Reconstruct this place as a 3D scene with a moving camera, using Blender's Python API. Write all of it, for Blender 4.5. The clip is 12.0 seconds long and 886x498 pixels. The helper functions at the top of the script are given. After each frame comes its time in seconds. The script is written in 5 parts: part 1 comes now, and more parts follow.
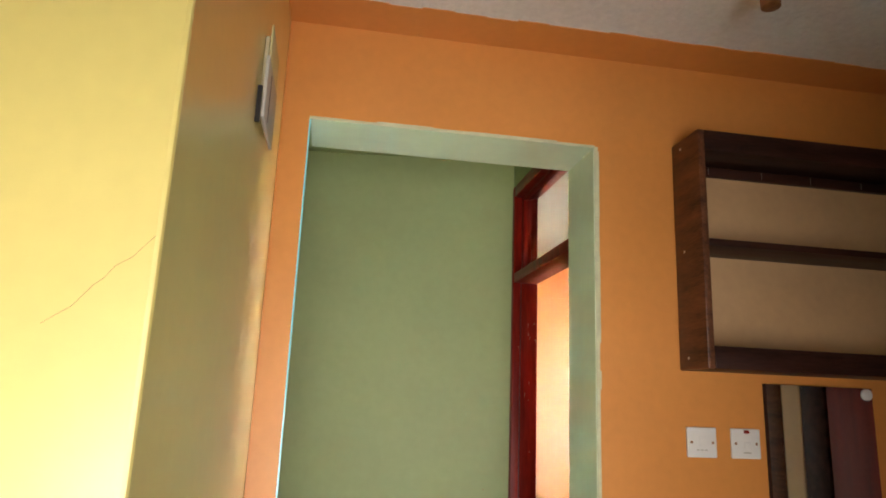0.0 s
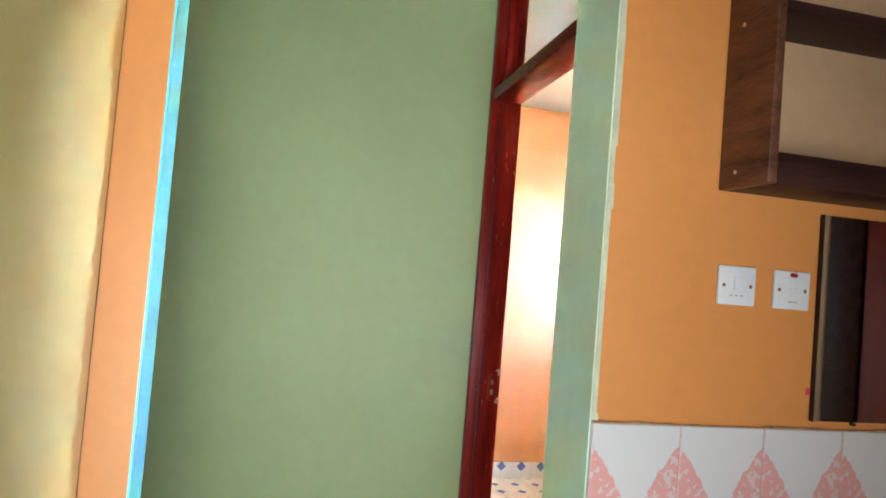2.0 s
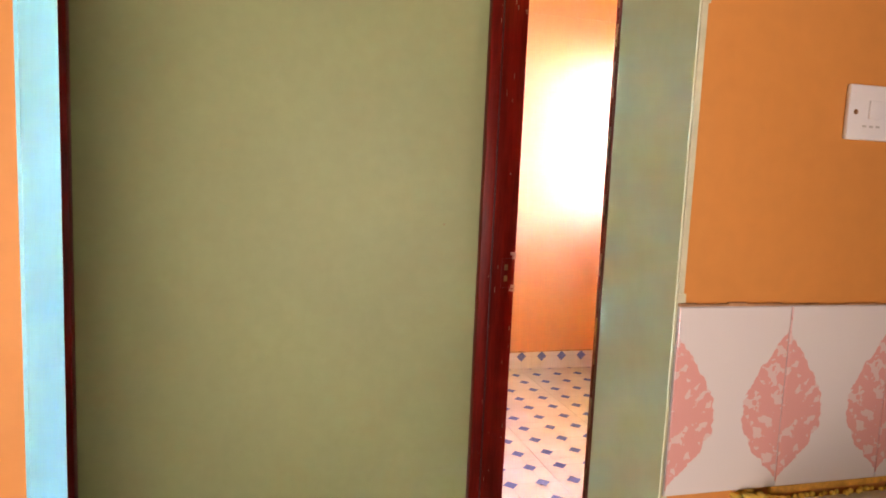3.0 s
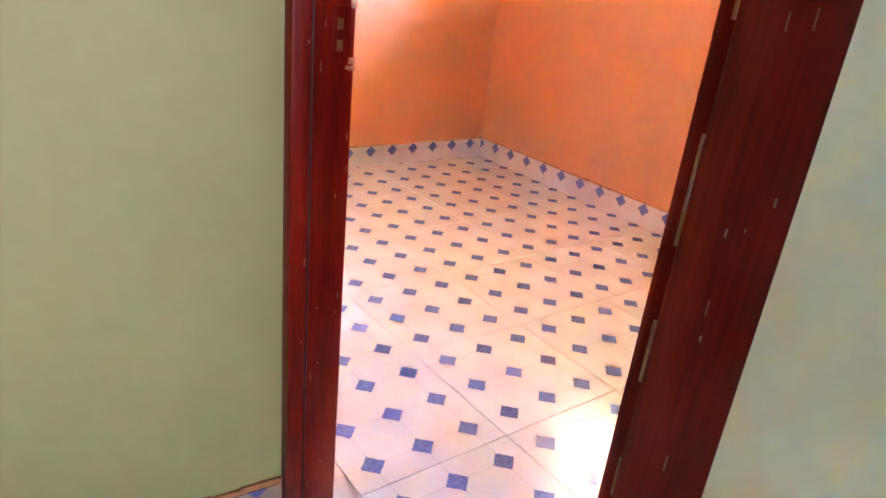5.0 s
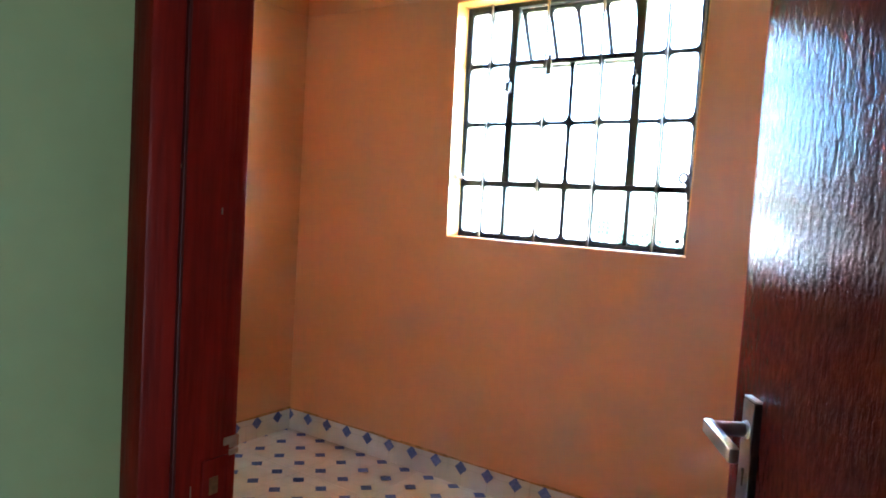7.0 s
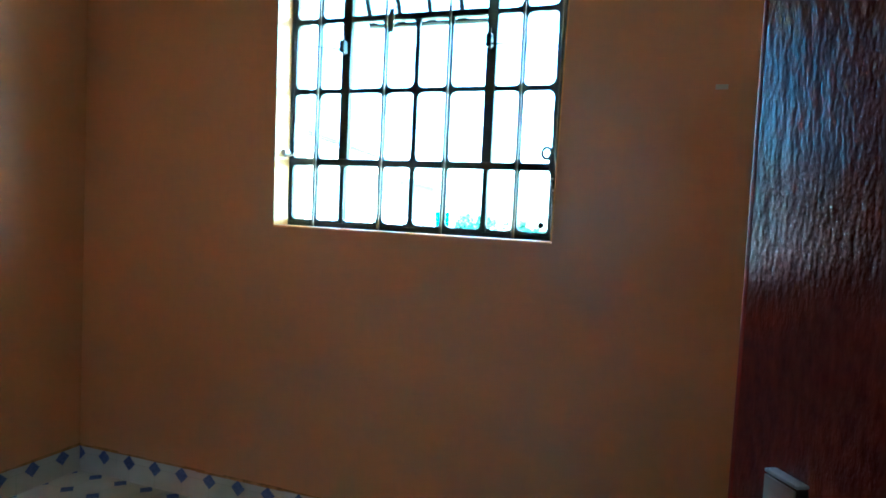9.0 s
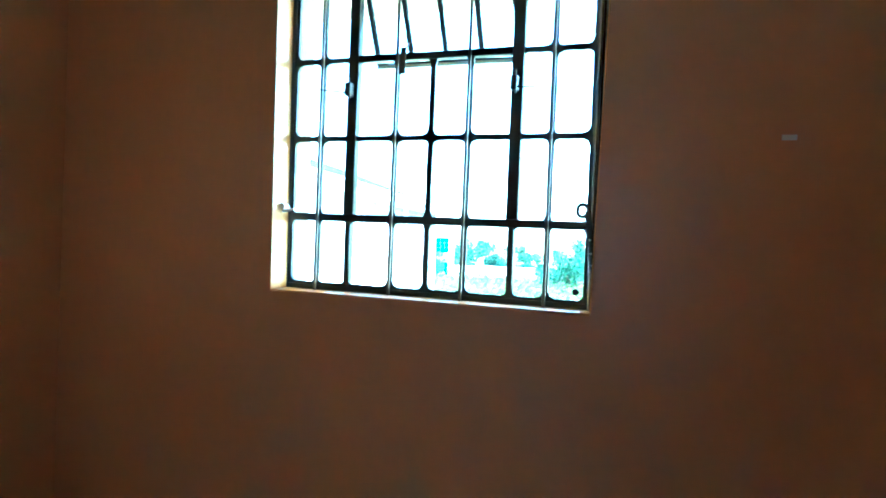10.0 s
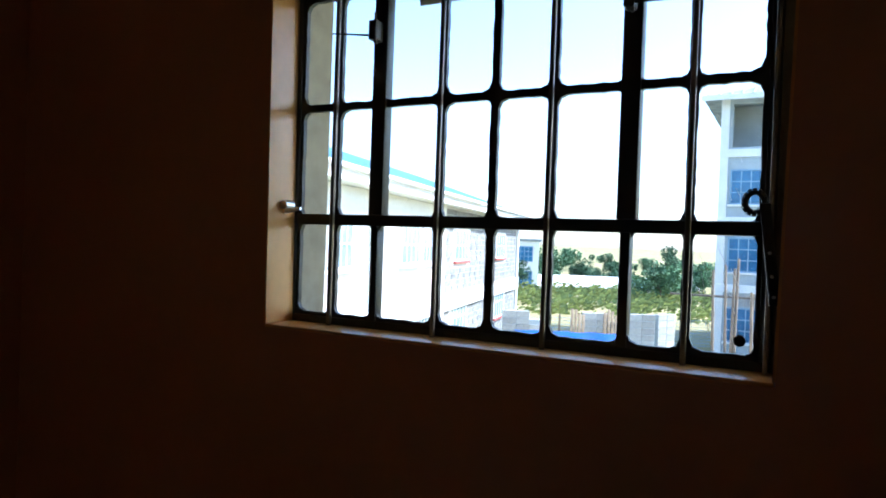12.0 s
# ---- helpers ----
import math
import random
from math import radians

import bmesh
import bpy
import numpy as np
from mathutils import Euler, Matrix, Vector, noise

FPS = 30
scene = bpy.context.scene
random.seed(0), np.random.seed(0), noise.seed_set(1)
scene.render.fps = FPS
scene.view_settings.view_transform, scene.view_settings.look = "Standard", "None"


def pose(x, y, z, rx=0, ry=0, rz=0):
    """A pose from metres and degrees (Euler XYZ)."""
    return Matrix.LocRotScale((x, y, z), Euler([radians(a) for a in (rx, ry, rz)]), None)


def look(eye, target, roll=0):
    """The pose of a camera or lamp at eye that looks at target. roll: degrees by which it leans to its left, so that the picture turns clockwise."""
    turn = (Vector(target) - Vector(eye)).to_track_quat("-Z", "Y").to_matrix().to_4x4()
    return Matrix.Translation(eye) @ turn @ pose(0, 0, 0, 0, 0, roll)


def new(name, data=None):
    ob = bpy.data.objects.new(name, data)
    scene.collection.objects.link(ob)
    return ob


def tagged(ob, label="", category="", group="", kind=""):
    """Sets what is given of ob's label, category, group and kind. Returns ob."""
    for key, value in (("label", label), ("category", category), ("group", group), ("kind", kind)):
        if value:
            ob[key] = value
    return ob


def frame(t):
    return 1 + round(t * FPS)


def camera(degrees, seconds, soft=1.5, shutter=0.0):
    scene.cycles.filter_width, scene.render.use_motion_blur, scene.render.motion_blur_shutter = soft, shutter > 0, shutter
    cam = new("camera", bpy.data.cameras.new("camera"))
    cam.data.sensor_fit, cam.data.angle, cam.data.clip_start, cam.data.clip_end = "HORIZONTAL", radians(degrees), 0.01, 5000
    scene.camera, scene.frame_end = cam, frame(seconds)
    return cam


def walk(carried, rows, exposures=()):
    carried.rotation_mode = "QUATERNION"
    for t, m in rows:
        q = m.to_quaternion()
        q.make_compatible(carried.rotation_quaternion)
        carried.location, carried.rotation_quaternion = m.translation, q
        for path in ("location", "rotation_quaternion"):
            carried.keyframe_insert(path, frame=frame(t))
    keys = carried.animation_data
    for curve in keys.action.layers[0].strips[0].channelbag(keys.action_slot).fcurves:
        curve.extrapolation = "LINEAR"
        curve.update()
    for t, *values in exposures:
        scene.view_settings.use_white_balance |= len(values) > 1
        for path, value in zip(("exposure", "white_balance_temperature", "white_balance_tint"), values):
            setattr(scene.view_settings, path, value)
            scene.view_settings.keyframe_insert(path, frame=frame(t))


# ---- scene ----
cam = camera(67.0, 12.0, soft=1.8)
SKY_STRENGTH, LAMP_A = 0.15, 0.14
EXPOSURES = [(0.0, 7.35, 6500, 14), (1.0, 7.85, 5900, 10), (1.5, 7.9, 5400, 8), (2.0, 7.75, 5400, 8), (3.0, 7.5, 7400, 36), (3.7, 7.4, 8000, 48), (5.5, 7.85, 5600, 36), (6.0, 7.6, 5500, 28),
             (6.5, 7.1, 5200, 12), (7.0, 6.5, 4850, 3), (7.7, 5.95, 4350, -7), (9.5, 5.05, 3750, -23), (10.0, 4.9, 3750, -20), (10.5, 4.35, 3850, -17), (11.5, 2.75, 4750, 3), (12.0, 1.85, 5200, 8)]
PATH = [
    (0, (0.251, -1.717, 1.451), (0.562, 0.208, 1.894), 2.3),
    (0.5, (0.234, -1.598, 1.469), (0.673, 0.268, 2.038), 2.4),
    (1, (0.247, -1.483, 1.463), (0.783, 0.402, 1.861), 2.2),
    (1.5, (0.296, -1.359, 1.386), (0.825, 0.562, 1.558), 3.4),
    (2, (0.374, -1.18, 1.344), (0.817, 0.769, 1.422), 4.7),
    (2.5, (0.396, -1.034, 1.297), (0.747, 0.932, 1.180), 5.3),
    (3, (0.403, -0.799, 1.259), (0.919, 1.120, 1.033), 2.5),
    (3.5, (0.436, -0.599, 1.181), (0.981, 1.267, 0.708), 2.2),
    (3.7, (0.459, -0.492, 1.157), (1.019, 1.338, 0.576), 1.5),
    (5.3, (0.59, 0.127, 1.097), (1.794, 1.525, 0.324), 7.6),
    (5.5, (0.612, 0.185, 1.139), (1.836, 1.623, 0.481), 6.8),
    (6, (0.654, 0.287, 1.232), (2.008, 1.715, 0.876), 6.1),
    (6.5, (0.67, 0.345, 1.256), (2.151, 1.665, 1.001), 7.0),
    (7, (0.667, 0.474, 1.28), (2.321, 1.591, 1.159), 3.5),
    (7.5, (0.698, 0.546, 1.272), (2.434, 1.528, 1.129), 4.0),
    (7.7, (0.727, 0.566, 1.267), (2.518, 1.441, 1.111), 3.8),
    (9.3, (1.137, 0.752, 1.239), (3.008, 1.451, 1.125), 2.8),
    (9.5, (1.172, 0.804, 1.246), (3.038, 1.513, 1.13), 2.5),
    (10, (1.324, 0.859, 1.361), (3.196, 1.561, 1.321), 2.4),
    (10.5, (1.485, 0.922, 1.419), (3.301, 1.735, 1.616), 1.1),
    (11, (1.639, 1.034, 1.402), (3.479, 1.774, 1.657), 1.9),
    (11.5, (1.85, 1.092, 1.429), (3.687, 1.829, 1.717), 0.4),
    (12, (2.059, 1.109, 1.366), (3.829, 2.04, 1.342), 2.1),
]
walk(cam, [(t, look(eye, target, roll)) for t, eye, target, roll in PATH], EXPOSURES)

# ---- world and light ----
SUN_EL, SUN_AZ = 48.0, 150.0
world = bpy.data.worlds.new("sky")
scene.world = world
world.use_nodes = True
wn = world.node_tree.nodes
sky = wn.new("ShaderNodeTexSky")
sky.sky_type = "NISHITA"
sky.sun_disc = False
sky.sun_elevation, sky.sun_rotation = radians(SUN_EL), radians(SUN_AZ)
sky.dust_density = 1.4
sky.air_density = 1.0
world.node_tree.links.new(sky.outputs["Color"], wn["Background"].inputs["Color"])
wn["Background"].inputs["Strength"].default_value = SKY_STRENGTH


def lamp(name, kind, m, energy, color, **more):
    data = bpy.data.lights.new(name, kind)
    data.energy, data.color = energy, color
    for key in more:
        if key == "size":
            data.size = more[key]
        elif key == "size_y":
            data.shape, data.size_y = "RECTANGLE", more[key]
        elif key == "spread":
            data.spread = more[key]
        elif key == "angle":
            data.angle = more[key]
    ob = new(name, data)
    ob.matrix_world = m
    return ob


sun_dir = Vector((math.sin(radians(SUN_AZ)) * math.cos(radians(SUN_EL)), math.cos(radians(SUN_AZ)) * math.cos(radians(SUN_EL)), math.sin(radians(SUN_EL))))
lamp("sun", "SUN", look((0, 0, 30), Vector((0, 0, 30)) - sun_dir), 3.4, (1.0, 0.95, 0.87), angle=radians(0.55))
# added lamp: daylight assumed to come from an unseen doorway behind the walk's start
lamp("assumed_rear_daylight", "AREA", look((0.25, -2.70, 1.14), (0.12, -1.0, 1.46)), LAMP_A, (1.0, 0.97, 0.90), size=1.5, size_y=2.0, spread=radians(72))

# ---- materials ----


def nodes_of(m):
    m.use_nodes = True
    return m.node_tree.nodes, m.node_tree.links, m.node_tree.nodes["Principled BSDF"]


def material(name, color, rough=0.6, metal=0.0, vary=0.12, big=1.2, fine=60.0, bump=0.15, grain=None, rough_vary=0.1, stain=None, spec=0.5, each=0.0, coat=0.0, coat_ior=1.5):
    """Paint, wood, plaster: base colour varied at two scales, with fine relief. grain: stretch of the noise along x, y, z."""
    m = bpy.data.materials.new(name)
    n, l, p = nodes_of(m)
    p.inputs["Metallic"].default_value = metal
    p.inputs["Specular IOR Level"].default_value = spec
    if coat:
        p.inputs["Coat Weight"].default_value, p.inputs["Coat Roughness"].default_value, p.inputs["Coat IOR"].default_value = 1.0, coat, coat_ior
    tc = n.new("ShaderNodeTexCoord")
    mp = n.new("ShaderNodeMapping")
    mp.inputs["Scale"].default_value = grain or (1, 1, 1)
    l.new(tc.outputs["Object"], mp.inputs["Vector"])
    a = n.new("ShaderNodeTexNoise")
    a.inputs["Scale"].default_value, a.inputs["Detail"].default_value = big, 4
    b = n.new("ShaderNodeTexNoise")
    b.inputs["Scale"].default_value, b.inputs["Detail"].default_value = fine, 3
    l.new(mp.outputs["Vector"], a.inputs["Vector"])
    l.new(mp.outputs["Vector"], b.inputs["Vector"])
    mix = n.new("ShaderNodeMath")
    mix.operation = "MULTIPLY_ADD"
    mix.inputs[1].default_value = 0.35
    l.new(b.outputs["Fac"], mix.inputs[0])
    l.new(a.outputs["Fac"], mix.inputs[2])
    ramp = n.new("ShaderNodeValToRGB")
    lo, hi = ramp.color_ramp.elements
    lo.position, hi.position = 0.42, 0.95
    dark = stain or tuple(c * (1 - 2 * vary) for c in color)
    lo.color, hi.color = (*dark, 1), (*[min(1, c * (1 + vary)) for c in color], 1)
    l.new(mix.outputs[0], ramp.inputs["Fac"])
    out = ramp.outputs["Color"]
    if each:
        info = n.new("ShaderNodeObjectInfo")
        hsv = n.new("ShaderNodeHueSaturation")
        rng = n.new("ShaderNodeMapRange")
        rng.inputs["To Min"].default_value, rng.inputs["To Max"].default_value = 1 - each, 1 + each
        l.new(info.outputs["Random"], rng.inputs["Value"])
        l.new(rng.outputs["Result"], hsv.inputs["Value"])
        l.new(out, hsv.inputs["Color"])
        out = hsv.outputs["Color"]
    l.new(out, p.inputs["Base Color"])
    rr = n.new("ShaderNodeMapRange")
    rr.inputs["To Min"].default_value, rr.inputs["To Max"].default_value = max(0.02, rough - rough_vary), min(1, rough + rough_vary)
    l.new(a.outputs["Fac"], rr.inputs["Value"])
    l.new(rr.outputs["Result"], p.inputs["Roughness"])
    bp = n.new("ShaderNodeBump")
    bp.inputs["Strength"].default_value, bp.inputs["Distance"].default_value = bump, 0.004
    l.new(mix.outputs[0], bp.inputs["Height"])
    l.new(bp.outputs["Normal"], p.inputs["Normal"])
    return m


def glass(name, color=(0.97, 0.99, 0.99), rough=0.02):
    m = bpy.data.materials.new(name)
    n, l, p = nodes_of(m)
    p.inputs["Base Color"].default_value = (*color, 1)
    p.inputs["Roughness"].default_value = rough
    p.inputs["IOR"].default_value = 1.05
    p.inputs["Transmission Weight"].default_value = 1.0
    return m


def mirror_glass(name):
    m = bpy.data.materials.new(name)
    n, l, p = nodes_of(m)
    p.inputs["Base Color"].default_value = (0.86, 0.88, 0.87, 1)
    p.inputs["Metallic"].default_value, p.inputs["Roughness"].default_value = 1.0, 0.03
    return m


def chain(n, l, op, a, b=None, c=None):
    """One Math node; a, b, c are sockets or numbers."""
    k = n.new("ShaderNodeMath")
    k.operation = op
    for i, v in enumerate((a, b, c)):
        if v is None:
            continue
        if isinstance(v, (int, float)):
            k.inputs[i].default_value = v
        else:
            l.new(v, k.inputs[i])
    return k.outputs[0]


DOT = 0.1425


def dot_tile(name, vertical, offset=(0.0, 0.0), base_lo=(0.60, 0.60, 0.62), base_hi=(0.74, 0.74, 0.77)):
    """Glazed off-white tile printed with blue lozenges on a square lattice, joined by faint octagon lines."""
    m = bpy.data.materials.new(name)
    n, l, p = nodes_of(m)
    tc = n.new("ShaderNodeTexCoord")
    sep = n.new("ShaderNodeSeparateXYZ")
    l.new(tc.outputs["Object"], sep.inputs[0])
    u = chain(n, l, "ADD", sep.outputs[0], -offset[0])
    v = chain(n, l, "ADD", sep.outputs[2 if vertical else 1], -offset[1])

    def cell(s):
        k = chain(n, l, "ROUND", chain(n, l, "DIVIDE", s, DOT))
        return chain(n, l, "ABSOLUTE", chain(n, l, "SUBTRACT", s, chain(n, l, "MULTIPLY", k, DOT)))

    cu, cv = cell(u), cell(v)
    noise_t = n.new("ShaderNodeTexNoise")
    noise_t.inputs["Scale"].default_value, noise_t.inputs["Detail"].default_value = 90, 2
    l.new(tc.outputs["Object"], noise_t.inputs["Vector"])
    wob = chain(n, l, "MULTIPLY", chain(n, l, "SUBTRACT", noise_t.outputs["Fac"], 0.5), 0.006)
    lozenge = chain(n, l, "LESS_THAN", chain(n, l, "ADD", chain(n, l, "ADD", cu, cv), wob), 0.0335)
    line = chain(n, l, "MAXIMUM", chain(n, l, "LESS_THAN", cu, 0.0012), chain(n, l, "LESS_THAN", cv, 0.0012))
    cloud = n.new("ShaderNodeTexNoise")
    cloud.inputs["Scale"].default_value, cloud.inputs["Detail"].default_value = 5, 5
    l.new(tc.outputs["Object"], cloud.inputs["Vector"])
    base = n.new("ShaderNodeValToRGB")
    base.color_ramp.elements[0].position, base.color_ramp.elements[1].position = 0.35, 0.75
    base.color_ramp.elements[0].color, base.color_ramp.elements[1].color = (*base_lo, 1), (*base_hi, 1)
    l.new(cloud.outputs["Fac"], base.inputs["Fac"])
    blue = n.new("ShaderNodeValToRGB")
    blue.color_ramp.elements[0].position, blue.color_ramp.elements[1].position = 0.3, 0.7
    blue.color_ramp.elements[0].color, blue.color_ramp.elements[1].color = (0.105, 0.155, 0.48, 1), (0.18, 0.24, 0.60, 1)
    l.new(noise_t.outputs["Fac"], blue.inputs["Fac"])
    m1 = n.new("ShaderNodeMix")
    m1.data_type = "RGBA"
    l.new(chain(n, l, "MULTIPLY", line, 0.55), m1.inputs["Factor"])
    l.new(base.outputs["Color"], m1.inputs["A"])
    m1.inputs["B"].default_value = (0.45, 0.43, 0.44, 1)
    m2 = n.new("ShaderNodeMix")
    m2.data_type = "RGBA"
    l.new(lozenge, m2.inputs["Factor"])
    l.new(m1.outputs["Result"], m2.inputs["A"])
    l.new(blue.outputs["Color"], m2.inputs["B"])
    l.new(m2.outputs["Result"], p.inputs["Base Color"])
    rr = n.new("ShaderNodeMapRange")
    rr.inputs["To Min"].default_value, rr.inputs["To Max"].default_value = 0.16, 0.24
    l.new(cloud.outputs["Fac"], rr.inputs["Value"])
    l.new(rr.outputs["Result"], p.inputs["Roughness"])
    bp = n.new("ShaderNodeBump")
    bp.inputs["Strength"].default_value, bp.inputs["Distance"].default_value = 0.08, 0.004
    l.new(cloud.outputs["Fac"], bp.inputs["Height"])
    l.new(bp.outputs["Normal"], p.inputs["Normal"])
    return m


def leaf_tile(name, width, height):
    """Glazed white tile, half a pink leaf printed along each upright edge."""
    m = bpy.data.materials.new(name)
    n, l, p = nodes_of(m)
    tc = n.new("ShaderNodeTexCoord")
    sep = n.new("ShaderNodeSeparateXYZ")
    l.new(tc.outputs["Object"], sep.inputs[0])
    d = chain(n, l, "SUBTRACT", width / 2, chain(n, l, "ABSOLUTE", chain(n, l, "SUBTRACT", sep.outputs[0], width / 2)))
    s = chain(n, l, "DIVIDE", chain(n, l, "SUBTRACT", sep.outputs[2], 0.016), height - 0.05)
    sc = chain(n, l, "MINIMUM", chain(n, l, "MAXIMUM", s, 0.0), 1.0)
    ns = n.new("ShaderNodeTexNoise")
    ns.inputs["Scale"].default_value, ns.inputs["Detail"].default_value = 75, 3
    l.new(tc.outputs["Object"], ns.inputs["Vector"])
    bulge = chain(n, l, "SINE", chain(n, l, "MULTIPLY", chain(n, l, "POWER", sc, 0.85), math.pi))
    half = chain(n, l, "MULTIPLY", chain(n, l, "POWER", chain(n, l, "MAXIMUM", bulge, 0.0), 1.15), 0.070)
    edge = chain(n, l, "MULTIPLY", chain(n, l, "SUBTRACT", ns.outputs["Fac"], 0.5), 0.022)
    inside = chain(n, l, "LESS_THAN", chain(n, l, "ADD", d, edge), half)
    # side veins that run up and out from the middle
    vein = chain(n, l, "SINE", chain(n, l, "MULTIPLY", chain(n, l, "SUBTRACT", sep.outputs[2], chain(n, l, "MULTIPLY", d, 0.9)), 260))
    vn = n.new("ShaderNodeTexNoise")
    vn.inputs["Scale"].default_value, vn.inputs["Detail"].default_value = 68, 3
    l.new(tc.outputs["Object"], vn.inputs["Vector"])
    hole = chain(n, l, "GREATER_THAN", chain(n, l, "ADD", chain(n, l, "MULTIPLY", vein, 0.06), vn.outputs["Fac"]), 0.575)
    stem = chain(n, l, "MULTIPLY", chain(n, l, "LESS_THAN", d, 0.0022), chain(n, l, "GREATER_THAN", s, 0.0))
    ink = chain(n, l, "MAXIMUM", chain(n, l, "MULTIPLY", inside, chain(n, l, "SUBTRACT", 1.0, chain(n, l, "MULTIPLY", hole, 0.6))), chain(n, l, "MULTIPLY", stem, 0.6))
    mix = n.new("ShaderNodeMix")
    mix.data_type = "RGBA"
    l.new(ink, mix.inputs["Factor"])
    mix.inputs["A"].default_value = (0.71, 0.68, 0.65, 1)
    mix.inputs["B"].default_value = (0.73, 0.37, 0.33, 1)
    l.new(mix.outputs["Result"], p.inputs["Base Color"])
    p.inputs["Roughness"].default_value = 0.22
    return m


ORANGE = material("orange_wall_paint", (0.72, 0.292, 0.070), 0.42, vary=0.07, big=1.6, fine=35, bump=0.12)
BED_ORANGE = material("orange_gloss_wall_paint", (0.64, 0.256, 0.080), 0.33, vary=0.06, big=1.3, fine=28, bump=0.05, rough_vary=0.03, spec=0.7, coat=0.40, coat_ior=1.85)
YELLOW = material("yellow_wall_paint", (0.80, 0.66, 0.21), 0.35, rough_vary=0.04, vary=0.06, big=1.4, fine=30, bump=0.06, spec=1.0, coat=0.33)
GREEN = material("sage_green_wall_paint", (0.40, 0.46, 0.215), 0.5, vary=0.06, big=1.5, fine=30, bump=0.10, spec=0.25)
# paler copy of the green: light from the bedroom door is in the colour
GREEN_DOORLIT = material("sage_green_gloss_lit", (0.78, 0.87, 0.66), 0.21, vary=0.05, big=1.5, fine=30, bump=0.03, spec=0.7, rough_vary=0.03)
EDGE = material("pale_paint_edge", (0.60, 0.60, 0.40), 0.5, vary=0.1, big=20, fine=90, bump=0.2)
RED_GROOVE = material("dark_red_groove_shade", (0.09, 0.012, 0.008), 0.4, vary=0.2, big=20, fine=90, bump=0.1)
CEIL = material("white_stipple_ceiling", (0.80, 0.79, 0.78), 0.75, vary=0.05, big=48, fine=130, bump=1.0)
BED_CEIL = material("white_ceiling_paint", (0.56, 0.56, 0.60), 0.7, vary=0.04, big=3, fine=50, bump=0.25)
CONCRETE = material("grey_concrete", (0.34, 0.33, 0.31), 0.85, vary=0.18, big=1.5, fine=30, bump=0.5)
GROUT = material("grey_grout", (0.52, 0.50, 0.48), 0.9, vary=0.15, big=8, fine=120, bump=0.3)
RED_WOOD = material("red_brown_gloss_wood", (0.26, 0.013, 0.006), 0.34, vary=0.28, big=5, fine=40, bump=0.25, grain=(6, 6, 0.5), rough_vary=0.04, spec=0.17)
LEAF_WOOD = material("dark_red_varnished_door_skin", (0.13, 0.022, 0.015), 0.15, vary=0.22, big=44, fine=120, bump=0.5, grain=(2.4, 2.4, 1.0), rough_vary=0.03, spec=0.017)
CUP_RED = material("dark_red_cupboard_paint", (0.20, 0.018, 0.009), 0.40, vary=0.2, big=4, fine=40, bump=0.1, grain=(6, 6, 0.6), spec=0.12)
SHELF_BACK = material("beige_painted_back_board", (0.58, 0.365, 0.185), 0.6, vary=0.08, big=3, fine=40, bump=0.1)
PALE_BOARD = material("pale_beige_board", (0.80, 0.68, 0.54), 0.5, vary=0.06, big=3, fine=40, bump=0.08)
DARK_WOOD = material("dark_brown_stained_wood", (0.045, 0.017, 0.012), 0.42, vary=0.35, big=5, fine=45, bump=0.3, grain=(0.8, 6, 6), spec=0.15)
SIDE_WOOD = material("brown_stained_board", (0.15, 0.056, 0.026), 0.40, vary=0.4, big=5, fine=40, bump=0.3, grain=(6, 0.8, 6), spec=0.3)
PLASTIC = material("white_switch_plastic", (0.80, 0.79, 0.77), 0.36, rough_vary=0.04, vary=0.03, big=12, fine=80, bump=0.02)
BRONZE = material("dark_bronze_lock", (0.035, 0.017, 0.016), 0.5, vary=0.2, big=14, fine=80, bump=0.1)
WORN_STEEL = material("worn_satin_steel", (0.42, 0.36, 0.34), 0.42, metal=0.8, vary=0.2, big=16, fine=90, bump=0.1)
BLACK = material("black_metal", (0.02, 0.02, 0.022), 0.45, vary=0.2, bump=0.1)
STEEL_PAINT = material("dark_painted_steel", (0.030, 0.034, 0.036), 0.45, vary=0.25, big=9, fine=70, bump=0.3)
ROD_STEEL = material("grille_rod_steel", (0.24, 0.21, 0.18), 0.45, metal=0.4, vary=0.25, big=9, fine=60, bump=0.2)
CHROME = material("satin_metal_handle", (0.74, 0.74, 0.76), 0.36, rough_vary=0.03, metal=1.0, vary=0.06, big=20, fine=120, bump=0.04)
BRASS = material("brass_curtain_rod", (0.70, 0.56, 0.30), 0.21, rough_vary=0.03, metal=1.0, vary=0.1, big=10, fine=90, bump=0.04)
CREAM = material("cream_porcelain", (0.72, 0.60, 0.42), 0.40, rough_vary=0.05, vary=0.12, big=14, fine=60, bump=0.1)
RUST = material("rusty_brass", (0.38, 0.17, 0.06), 0.5, metal=0.5, vary=0.25, big=30, fine=120, bump=0.2)
CARD = material("cream_card_board", (0.72, 0.64, 0.42), 0.6, vary=0.08, big=8, fine=80, bump=0.05)
PAPER = material("yellow_card", (0.78, 0.70, 0.36), 0.7, vary=0.06, big=8, fine=80, bump=0.06)
GREY_CARD = material("grey_enamel", (0.52, 0.50, 0.45), 0.5, vary=0.08, big=8, fine=80, bump=0.05)
SLAB = material("pale_terrazzo", (0.84, 0.80, 0.73), 0.45, vary=0.14, big=14, fine=160, bump=0.15)
FOAM = material("yellow_sealant", (0.94, 0.64, 0.11), 0.8, vary=0.14, big=30, fine=120, bump=0.35)
OCHRE = material("ochre_smear", (0.80, 0.42, 0.07), 0.8, vary=0.2, big=30, fine=120, bump=0.5)
